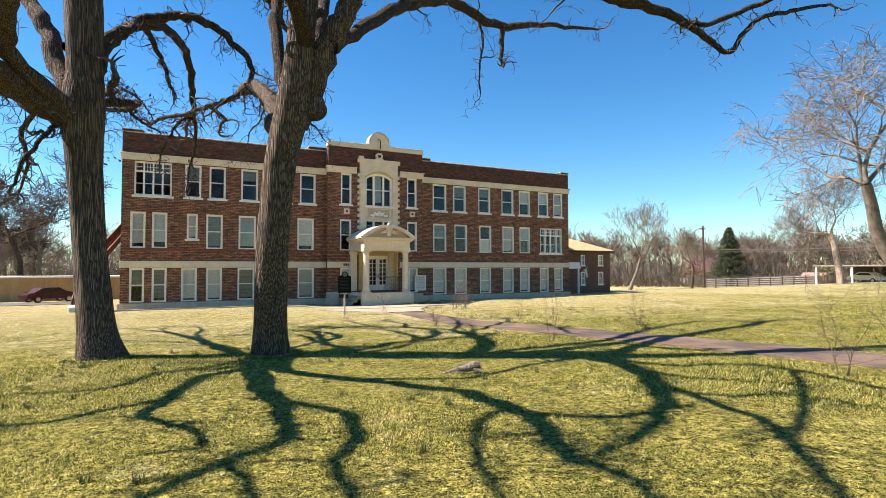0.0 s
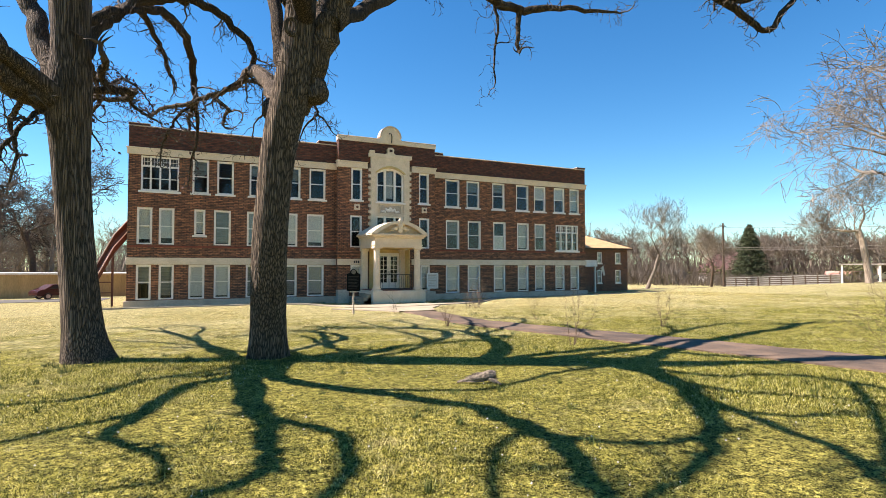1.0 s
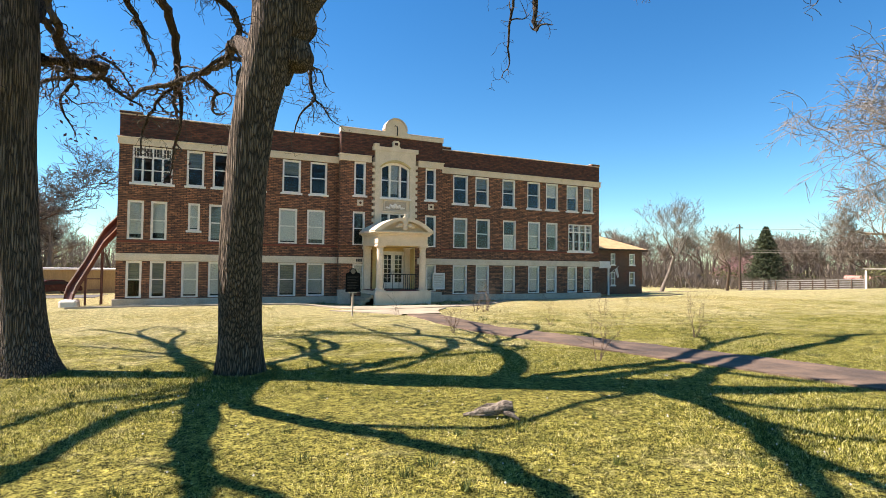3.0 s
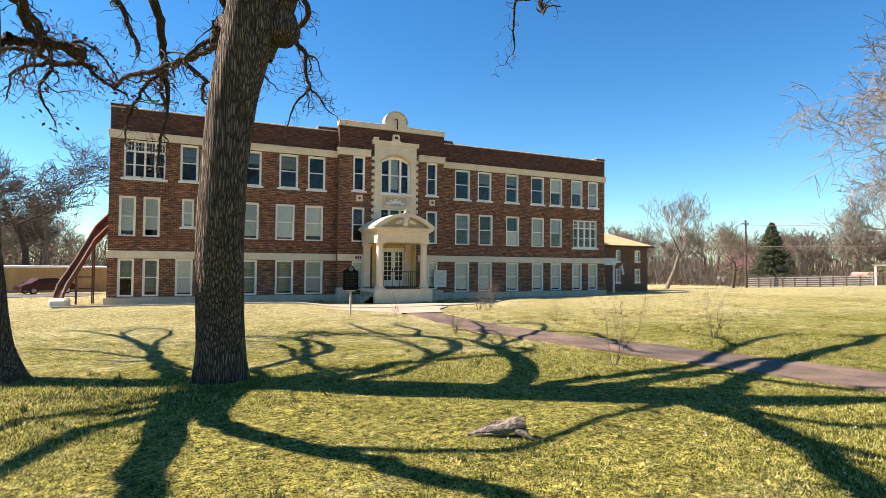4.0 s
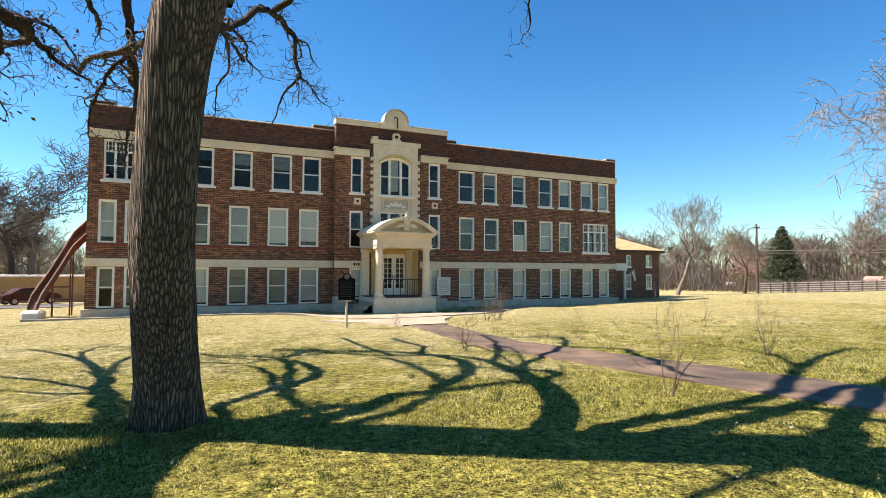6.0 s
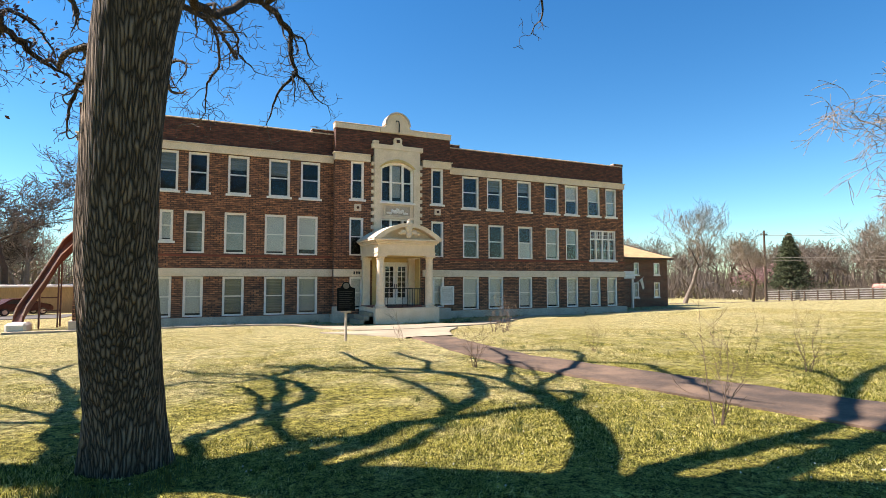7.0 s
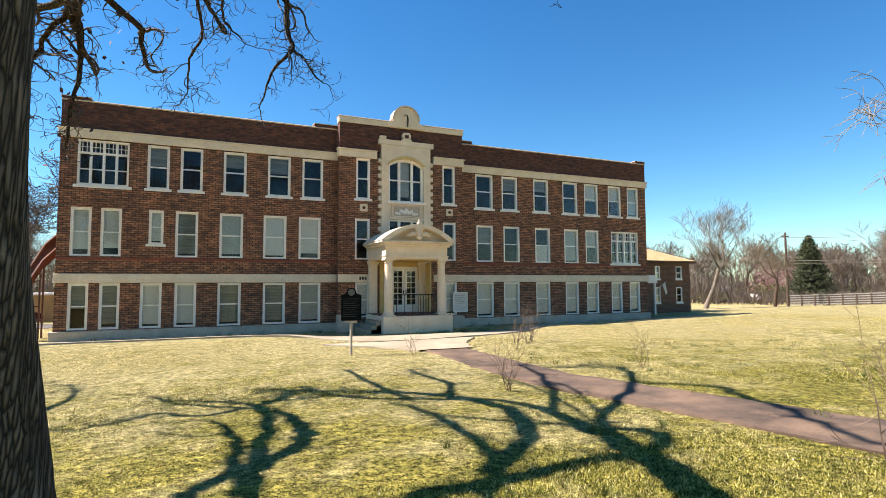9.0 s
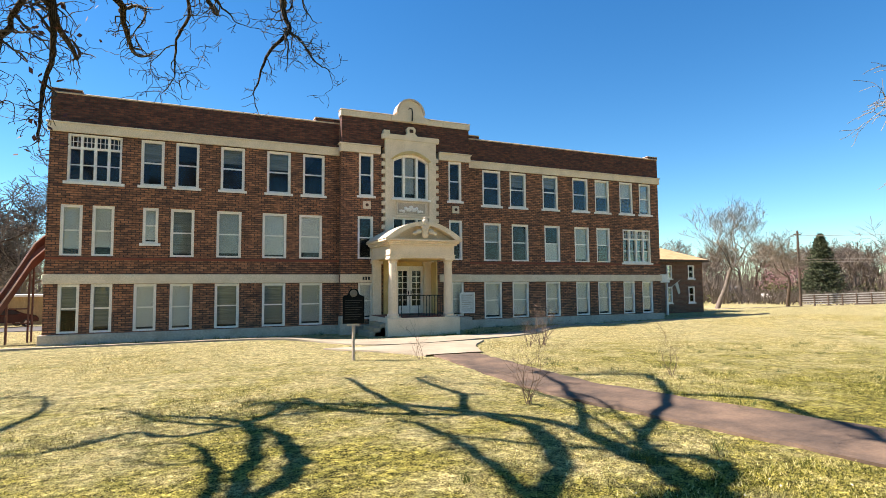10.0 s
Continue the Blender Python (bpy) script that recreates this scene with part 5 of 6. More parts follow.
# ---- bare trees further off ----
def bare_tree(name, x, y, h, seed, label, group, bark, twigs, lean=(0, 0), r0=None, spread=0.75, levels=4, fork=0.32, minr=0.008, parts=True, droop=0.0, tubes=None, kids=(3, 5)):
    rnd = random.Random(seed)
    z = ground_z(x, y)
    tb, tw = (Tubes(), Tubes()) if tubes is None else tubes

    def branch(p, d, r, L, level):
        n = 5 if level > 1 else 4
        pts, rad = [p.copy()], [r]
        first = level == levels
        for i in range(n):
            d = (d + Vector((rnd.gauss(0, 1), rnd.gauss(0, 1), rnd.gauss(0, 0.7))) * (0.10 if first else 0.20) + Vector((0, 0, (0.07 if not first else 0.0) - droop * (levels - level) / levels))).normalized()
            p = p + d * (L / n)
            rr = max(minr, r * (1 - (0.35 if first else 0.6) * (i + 1) / n))
            pts.append(p.copy())
            rad.append(rr)
            if level > 0 and (i >= n - 2 or (not first and i >= 1) or (first and i >= n * fork * 2)):
                for _ in range(1 if i < n - 1 else rnd.randint(*kids) - 1):
                    s = Vector((rnd.gauss(0, 1), rnd.gauss(0, 1), rnd.gauss(0.15, 0.5))).normalized()
                    nd = (d * (1 - spread * 0.45) + s * spread).normalized()
                    branch(p.copy(), nd, rr * rnd.uniform(0.5, 0.72), L * rnd.uniform(0.5, 0.8), level - 1)
        (tb if level >= levels - 1 else tw).add(pts, rad, 8 if level == levels else 4 if level > 1 else 3)

    d0 = Vector((lean[0], lean[1], 1)).normalized()
    branch(Vector((x, y, z - 0.2)), d0, r0 or h * 0.022, h * fork + 0.2, levels)
    if tubes is None:
        t = thing(name, (x, y, z), label, "tree", group)
        tr = part("trunk", tb.data(), bark, t, smooth=True)
        part("crown", tw.data(), twigs, t, "leafless twigs")
        return t


bare_tree("bare_tree", 48.4, 46.2, 12.5, 11, "leaning leafless tree with open crown", "bare trees beyond the lawn", GREY_BARK, TWIG_PALE, lean=(0.42, -0.28), spread=0.66, levels=5, r0=0.24, fork=0.33, minr=0.010, kids=(2, 4))
bare_tree("bare_tree", 62.2, 48.5, 14.0, 19, "broad leafless tree with pale budding crown", "bare trees beyond the lawn", TIMBER, TWIG_PALE, lean=(-0.10, 0.08), spread=0.8, levels=5, r0=0.2, fork=0.24, minr=0.010, kids=(3, 4), droop=0.05)
bare_tree("bare_tree", 53.6, 26.6, 12.5, 13, "leafless tree with pale trunk at the lane", "bare trees beyond the lawn", BARK_PALE, TWIG_FAR, lean=(0.1, -0.08), spread=0.7, levels=5, r0=0.32, fork=0.36)
bare_tree("bare_tree", 48.9, 19.7, 23.0, 14, "large leafless tree with pale drooping sunlit branches", "bare trees beyond the lawn", GREY_BARK, GREY_TWIG, lean=(-0.36, 0.20), spread=0.78, levels=5, r0=0.55, fork=0.36, droop=0.20, minr=0.020, kids=(3, 4))
# Backlit shade of these two trees is put into their dark bark colours.
bare_tree("bare_tree", -11.5, 64.0, 23.0, 15, "leafless tree coloured backlit-dark with spreading twisted branches", "bare trees by the school", TIMBER, TWIG, lean=(-0.1, 0.1), spread=0.9, levels=5, r0=0.3, fork=0.26, droop=0.03, minr=0.022)
bare_tree("bare_tree", -19.0, 68.0, 19.0, 16, "leafless tree coloured backlit-dark with spreading twisted branches", "bare trees by the school", TIMBER, TWIG, spread=0.85, levels=5, r0=0.26, fork=0.28, minr=0.022)

# woods all round
wt, ww = Tubes(), Tubes()
pt, pw = Tubes(), Tubes()
rnd = random.Random(77)
for i in range(150):
    a = rnd.uniform(-30, 95) if i % 2 else rnd.uniform(40, 78)
    dist = rnd.uniform(88, 150)
    if 48 < a < 66:
        dist = max(dist, 112)
    x, y = 4 + dist * math.sin(radians(a)), 4 + dist * math.cos(radians(a))
    bare_tree("", x, y, rnd.uniform(10.0, 17.0) * (0.9 if 38 < a < 60 else 1.0), 1000 + i, "", "", None, None, spread=0.75, levels=4, minr=0.028, tubes=(wt, ww) if i % 3 else (pt, pw), kids=(3, 4))
for i in range(60):
    a = rnd.uniform(-40, -12)
    dist = rnd.uniform(62, 100)
    x, y = 4 + dist * math.sin(radians(a)), 4 + dist * math.cos(radians(a))
    bare_tree("", x, y, rnd.uniform(8, 13), 3000 + i, "", "", None, None, spread=0.75, levels=4, minr=0.018, tubes=(wt, ww), kids=(3, 4))
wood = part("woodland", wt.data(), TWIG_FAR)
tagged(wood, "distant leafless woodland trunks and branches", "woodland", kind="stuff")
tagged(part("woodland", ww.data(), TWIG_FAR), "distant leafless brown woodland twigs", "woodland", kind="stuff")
tagged(part("woodland", pt.data(), TIMBER), "distant dark woodland trunks", "woodland", kind="stuff")
tagged(part("woodland", pw.data(), TWIG_PALE), "distant pale budding woodland twigs", "woodland", kind="stuff")


def leaf_cloud(name, centres, material, per, size, seed, label, category, kind="stuff"):
    """Many small leaf faces in uneven clumps."""
    rn = np.random.RandomState(seed)
    vs, fs = [], []
    for cx, cy, cz, rx, rz in centres:
        for _ in range(per):
            q = rn.normal(0, 1, 3)
            q /= np.linalg.norm(q) + 1e-6
            rr = rn.uniform(0.25, 1.0) ** 0.5
            p = np.array([cx, cy, cz]) + q * rr * np.array([rx, rx, rz])
            a, b = rn.normal(0, 1, 3), rn.normal(0, 1, 3)
            a *= size / (np.linalg.norm(a) + 1e-6)
            b *= size * 0.6 / (np.linalg.norm(b) + 1e-6)
            k = len(vs)
            vs += [tuple(p - a), tuple(p + b), tuple(p + a)]
            fs.append((k, k + 1, k + 2))
    return tagged(part(name, (vs, fs), material), label, category, kind=kind)


rnd = random.Random(5)
cl = []
for i in range(420):
    a = rnd.uniform(-28, 0) if i % 3 == 0 else rnd.uniform(38, 82)
    d = rnd.uniform(84, 130)
    x, y = 4 + d * math.sin(radians(a)), 4 + d * math.cos(radians(a))
    cl.append((x, y, ground_z(x, y) + rnd.uniform(0.4, 2.2), rnd.uniform(1.8, 3.8), rnd.uniform(1.0, 2.4)))
leaf_cloud("undergrowth", cl[:60], HEDGE, 220, 0.26, 2, "olive-green evergreen undergrowth at the wood's edge", "undergrowth")
bt = Tubes()
for i in range(13000):
    a = rnd.uniform(-28, 0) if i % 4 == 0 else rnd.uniform(38, 82)
    q = rnd.uniform(82, 125) if i % 2 else rnd.uniform(125, 160)
    x, y = 4 + q * math.sin(radians(a)), 4 + q * math.cos(radians(a))
    z, h = ground_z(x, y), rnd.uniform(1.5, 4.6) * (1 if q < 125 else 1.9)
    if 50 < a < 72 and q < 108:
        h *= 0.42
    p = Vector((x, y, z - 0.1))
    m = p + Vector((rnd.gauss(0, 0.3), rnd.gauss(0, 0.3), h * 0.55))
    bt.add([p, m, m + Vector((rnd.gauss(0, 0.5), rnd.gauss(0, 0.5), h * 0.45))], [0.05, 0.04, 0.02], 3)
    for _ in range(2):
        s = p.lerp(m, rnd.uniform(0.3, 1))
        bt.add([s, s + Vector((rnd.gauss(0, 0.6), rnd.gauss(0, 0.6), rnd.uniform(0.3, 1.3)))], [0.03, 0.018], 3)
tagged(part("undergrowth", bt.data(), BRUSH), "brown tangle of bare brush at the wood's edge", "undergrowth", kind="stuff")
leaf_cloud("redbud_tree", [(88.0 + rnd.uniform(-3, 3), 66.0 + rnd.uniform(-3, 3), 2.4 + rnd.uniform(-1, 2), 1.6, 1.3) for _ in range(14)], BLOSSOM, 160, 0.16, 4, "redbud in faint pink blossom at the wood", "tree")


# conifer
def conifer(x, y, h, r, seed):
    rn = random.Random(seed)
    z0 = ground_z(x, y)
    t = thing("conifer_tree", (x, y, z0), "dark green conical evergreen behind the fence", "tree")
    tb = Tubes()
    tb.add([Vector((x, y, z0 - 0.2)), Vector((x, y, z0 + h * 0.9))], [0.25, 0.04], 8)
    part("trunk", tb.data(), TIMBER, t)
    vs, fs = [], []
    for i in range(1100):
        f = rn.random() ** 0.95
        zz = z0 + 0.3 + (h - 0.3) * f
        reach = r * (1 - f) ** 0.9 * rn.uniform(0.6, 1.1) + 0.12
        a = rn.uniform(0, 2 * math.pi)
        for j in range(9):
            s = reach * (0.35 + 0.65 * j / 8)
            p = Vector((x + math.cos(a) * s, y + math.sin(a) * s, zz - 0.22 * s + 0.05 * j))
            for _ in range(2):
                q = p + Vector((rn.gauss(0, 0.12), rn.gauss(0, 0.12), rn.gauss(0, 0.09)))
                aa = Vector((rn.gauss(0, 1), rn.gauss(0, 1), rn.gauss(-0.2, 0.5))).normalized() * 0.22
                bb = Vector((rn.gauss(0, 1), rn.gauss(0, 1), rn.gauss(0, 1))).normalized() * 0.11
                k = len(vs)
                vs += [tuple(q - aa), tuple(q + bb), tuple(q + aa)]
                fs.append((k, k + 1, k + 2))
    part("crown", (vs, fs), FOLIAGE, t, "dense dark needles")


conifer(81.3, 56.4, 9.0, 3.9, 4)


# ---- saplings, bushes ----
def sapling(x, y, h, seed, stems, label, dense=2, mat_=None):
    rn = random.Random(seed)
    z = ground_z(x, y)
    t = thing("sapling", (x, y, z), label, "sapling", "saplings on the lawn")
    for s in range(stems):
        tb = Tubes()
        a = rn.uniform(0, 2 * math.pi)
        lean = Vector((math.cos(a) * 0.25, math.sin(a) * 0.25, 1)).normalized()
        p = Vector((x + math.cos(a) * 0.04, y + math.sin(a) * 0.04, z - 0.05))
        twig(tb, rn, p, lean, 0.011, h * rn.uniform(0.8, 1.1), dense, -0.12, 0.0026, 0.13)
        part("stem", tb.data(), mat_ or SAPLING_BARK, t)
    return t


for k, (x, y, h, st) in enumerate([(8.72, 10.9, 1.25, 4), (12.75, 17.9, 1.0, 3), (8.46, 16.8, 0.95, 5), (9.0, 22.95, 0.85, 3), (13.95, 12.97, 1.35, 4), (9.85, 4.9, 1.5, 4), (15.5, 5.9, 1.4, 4), (17.5, 7.5, 1.3, 3)]):
    sapling(x, y, h, 40 + k, st, "thin leafless sapling with several pale stems")
for k, (x, y) in enumerate([(13.75, 24.3), (14.1, 24.6), (13.4, 24.5)]):
    sapling(x, y, 1.2, 60 + k, 5, "bushy leafless shrub beside the concrete walk", 2, SAPLING_BARK)

# fallen log
def fallen_log():
    rn = random.Random(9)
    x0, y0 = 4.55, 8.05
    z = ground_z(x0, y0)
    log = thing("fallen_log", (x0, y0, z), "bleached splintered piece of fallen log on grass", "log")
    axis = Vector((0.86, -0.46, 0.0))
    side = Vector((0.46, 0.86, 0.0))

    def at(s, w, h):
        return Vector((x0, y0, z)) + axis * s + side * w + Vector((0, 0, h))

    def rough(tb, k=0.014):
        tb.v = [(a + k * noise.noise((a * 26, b * 26, c * 30)), b + k * noise.noise((a * 26, b * 26, c * 30 + 7)), c + 1.4 * k * noise.noise((a * 22, b * 22, c * 34 + 3))) for a, b, c in tb.v]
        return tb.data()

    tb = Tubes()
    tb.add([at(-0.30 + 0.05 * k, 0, 0.025 + 0.0105 * k) for k in range(13)], [0.012 + 0.0068 * min(k, 9) - 0.008 * max(0, k - 10) for k in range(13)], 16, True)
    part("core", rough(tb), LOG_MAT, log)
    for k in range(16):
        tb = Tubes()
        w, h = rn.uniform(-0.075, 0.075), rn.uniform(0.03, 0.15)
        s0 = rn.uniform(-0.24, 0.05)
        s1 = s0 + rn.uniform(0.22, 0.42)
        r = rn.uniform(0.010, 0.022)
        tb.add([at(s0, w * 0.5, h * 0.45 + 0.02), at((s0 + s1) / 2, w * 0.9, h + 0.01), at(s1, w, h * rn.uniform(0.9, 1.35) + 0.02)], [r * 0.4, r, r * 0.55], 6, True)
        part("splinter", rough(tb, 0.008), LOG_MAT, log)
    for s0, w, s1, w1 in ((0.2, -0.05, 0.38, -0.13), (0.15, 0.06, 0.34, 0.12)):
        tb = Tubes()
        tb.add([at(s0, w, 0.08), at((s0 + s1) / 2, (w + w1) / 2, 0.06), at(s1, w1, 0.015)], [0.035, 0.026, 0.01], 8, True)
        part("branch_stub", rough(tb, 0.008), LOG_MAT, log)


fallen_log()

# ---- annex ----
annex = thing("annex_building", (36, 45, -0.3), "two-storey brick annex with tan hipped roof", "building")
AX0, AX1, AY0, AY1, AZ = 30.4, 38.55, 39.2, 52.0, 3.75
wins = [(35.15, 0.5, 2.35, 3.35), (37.35, 0.62, 2.35, 3.35), (35.15, 0.5, 0.55, 1.75), (37.35, 0.62, 0.55, 1.75)]
bm = bm_new()
pierced(bm, AX0, AX1, -0.5, 2.1, [(c - w_ / 2, c + w_ / 2, a, b) for c, w_, a, b in wins[2:]], AY0, AY0 + 0.3)
pierced(bm, AX0, AX1, 2.1, AZ, [(c - w_ / 2, c + w_ / 2, a, b) for c, w_, a, b in wins[:2]], AY0, AY0 + 0.3)
part("wall", bm, BRICK_ANNEX, annex)
part("wall", boxes((AX1 - 0.3, AX1, AY0 + 0.3, AY1, -0.5, AZ)), BRICK_ANNEX, annex)
part("wall", boxes((AX0, AX0 + 0.3, AY0 + 0.3, AY1, -0.5, AZ)), BRICK_ANNEX, annex)
part("wall", boxes((AX0 + 0.3, AX1 - 0.3, AY1 - 0.3, AY1, -0.5, AZ)), BRICK_ANNEX, annex)
for c, w_, a, b in wins:
    wn_ = part("window", boxes((c - w_ / 2, c - w_ / 2 + 0.07, AY0 - 0.02, AY0 + 0.1, a, b), (c + w_ / 2 - 0.07, c + w_ / 2, AY0 - 0.02, AY0 + 0.1, a, b), (c - w_ / 2 + 0.07, c + w_ / 2 - 0.07, AY0 - 0.02, AY0 + 0.1, b - 0.08, b), (c - w_ / 2 + 0.07, c + w_ / 2 - 0.07, AY0 - 0.02, AY0 + 0.1, a, a + 0.08), (c - w_ / 2 + 0.07, c + w_ / 2 - 0.07, AY0, AY0 + 0.08, (a + b) / 2 - 0.03, (a + b) / 2 + 0.03)), WHITE_PAINT, annex)
    p = part("pane", boxes((c - w_ / 2 + 0.05, c + w_ / 2 - 0.05, AY0 + 0.05, AY0 + 0.056, a, b)), GLASS, wn_)
    p.visible_shadow = False
    part("blind", boxes((c - w_ / 2 + 0.05, c + w_ / 2 - 0.05, AY0 + 0.15, AY0 + 0.16, a + 0.05, b)), BLIND_GREEN, wn_)
    part("sill", boxes((c - w_ / 2 - 0.06, c + w_ / 2 + 0.06, AY0 - 0.08, AY0 + 0.02, a - 0.08, a)), WHITE_PAINT, wn_)
bm = bm_new()
e = 0.35
lo = [bm.verts.new(p) for p in ((AX0 - e, AY0 - e, AZ), (AX1 + e, AY0 - e, AZ), (AX1 + e, AY1 + e, AZ), (AX0 - e, AY1 + e, AZ))]
hi = [bm.verts.new(p) for p in (((AX0 + AX1) / 2 - 0.2, AY0 + 4.0, AZ + 1.9), ((AX0 + AX1) / 2 - 0.2, AY1 - 4.0, AZ + 1.9))]
bm.faces.new((lo[0], lo[1], hi[0]))
bm.faces.new((lo[1], lo[2], hi[1], hi[0]))
bm.faces.new((lo[2], lo[3], hi[1]))
bm.faces.new((lo[3], lo[0], hi[0], hi[1]))
bm.faces.new(lo[::-1])
part("roof", bm, SHINGLE, annex, "sunlit tan shingle roof")
part("fascia", boxes((AX0 - e, AX1 + e, AY0 - e - 0.03, AY0 - e, AZ - 0.16, AZ + 0.01), (AX1 + e, AX1 + e + 0.03, AY0 - e, AY1 + e, AZ - 0.16, AZ + 0.01)), TIMBER, annex)
side = thing("side_porch", (32.3, 38.2, -0.3), "small white-trimmed side porch between the buildings", "porch")
part("porch_roof", boxes((31.2, 33.3, 37.4, 39.17, 2.05, 2.30), bevel=0.02), WHITE_PAINT, side)
for x in (31.7, 33.15):
    part("porch_post", boxes((x - 0.07, x + 0.07, 37.5, 37.64, -0.6, 2.05)), WHITE_PAINT, side)
part("balustrade", boxes((31.3, 33.25, 37.44, 37.50, 2.30, 2.62)), WHITE_PAINT, side)
flag = thing("flag", (33.3, 37.4, 1.6), "white cloth flag on a slanting pole", "flag")
tb = Tubes()
tb.add([Vector((33.15, 37.55, 1.5)), Vector((33.45, 36.7, 2.2))], [0.02, 0.015], 6, True)
part("flag_pole", tb.data(), WHITE_PAINT, flag)
bm = bm_new()
prism(bm, [(33.25, 1.95), (33.50, 2.1), (33.7, 1.35), (33.55, 1.25)], 36.9, 36.93)
part("flag_cloth", bm, CLOTH, flag)

# ---- right distance: fence, pole, cables, shed, carport ----
fence = thing("board_fence", (70, 46, 0), "long grey weathered board fence along the lane", "fence")
FA, FB = Vector((67.2, 50.3, 0)), Vector((74.0, 39.3, 0))
for k in range(11):
    p = FA.lerp(FB, k / 10)
    z = ground_z(p.x, p.y)
    part("post", boxes((p.x - 0.07, p.x + 0.07, p.y - 0.07, p.y + 0.07, z - 0.2, z + 1.32)), TIMBER, fence)
d = (FB - FA).normalized()
for i in range(5):
    z0 = ground_z(FA.x, FA.y) + 0.16 + 0.26 * i
    z1 = ground_z(FB.x, FB.y) + 0.16 + 0.26 * i
    bm = bm_new()
    vs = [bm.verts.new(p) for p in ((FA.x, FA.y, z0), (FB.x, FB.y, z1), (FB.x, FB.y, z1 + 0.11), (FA.x, FA.y, z0 + 0.11))]
    fc = bm.faces.new(vs)
    r = bmesh.ops.extrude_face_region(bm, geom=[fc])
    for v in r["geom"]:
        if isinstance(v, bmesh.types.BMVert):
            v.co += Vector((-0.03, -0.02, 0))
    part("rail", bm, FENCE_BOARD, fence)
pole = thing("utility_pole", (65.6, 49.3, -0.5), "dark timber utility pole with cross-arm", "utility pole")
zp = ground_z(65.6, 49.3)
part("shaft", lathe(bm_new(), [(0.16, zp - 0.3), (0.11, 7.9)], 65.6, 49.3, 10), TIMBER, pole)
part("cross_arm", boxes((65.0, 66.2, 49.24, 49.36, 7.4, 7.52)), TIMBER, pole)
for k, (dz, tx, ty, tz) in enumerate(((7.3, 110.0, 8.0, 9.4), (4.6, 100.0, 12.0, 7.6), (4.3, 100.0, 12.0, 7.2))):
    tb = Tubes()
    a, b = Vector((65.6, 49.3, dz)), Vector((tx, ty, tz))
    pts = [a.lerp(b, t / 14) - Vector((0, 0, 1.1 * math.sin(math.pi * t / 14))) for t in range(15)]
    tb.add(pts, [0.025] * 15, 4)
    tagged(part("cable", tb.data(), GALV), "sagging overhead cable from the utility pole", "cable", "overhead cables")
shed = thing("red_shed", (94, 50, 0), "low shed with faded red metal roof", "shed")
zs = ground_z(94, 50)
part("wall", boxes((92.4, 96.4, 48.2, 51.2, zs - 0.3, zs + 1.5)), TAN, shed)
bm = prism(bm_new(), [(92.0, zs + 1.5), (96.8, zs + 1.5), (96.2, zs + 2.1), (92.6, zs + 2.1)], 47.9, 51.5)
part("roof", bm, RED_METAL, shed)
port = thing("carport", (67, 31, 0.5), "open flat-roofed carport on thin posts", "carport")
zc = ground_z(67, 31)
part("roof", boxes((63.5, 71.0, 27.0, 34.2, zc + 1.80, zc + 1.93)), GALV, port)
for x, y in ((63.7, 34.0), (63.7, 27.2), (70.8, 34.0), (70.8, 27.2), (63.7, 30.5)):
    part("post", boxes((x - 0.07, x + 0.07, y - 0.07, y + 0.07, zc - 0.3, zc + 1.75)), WHITE_PAINT, port)
part("back_wall", boxes((70.9, 71.0, 27.0, 34.2, zc - 0.3, zc + 1.75)), TIMBER, port)
house = thing("small_house", (76, 66, -0.5), "small grey gabled house among the trees", "house")
zh = ground_z(76, 66)
part("wall", boxes((74.5, 77.5, 65.0, 68.0, zh - 0.3, zh + 1.5)), GALV, house)
bm = bm_new()
prism(bm, [(74.2, zh + 1.5), (77.8, zh + 1.5), (76.0, zh + 2.3)], 64.7, 68.3)
part("roof", bm, ROOF, house)
part("window", boxes((75.4, 76.4, 64.96, 65.0, zh + 0.4, zh + 1.1)), WHITE_PAINT, house)


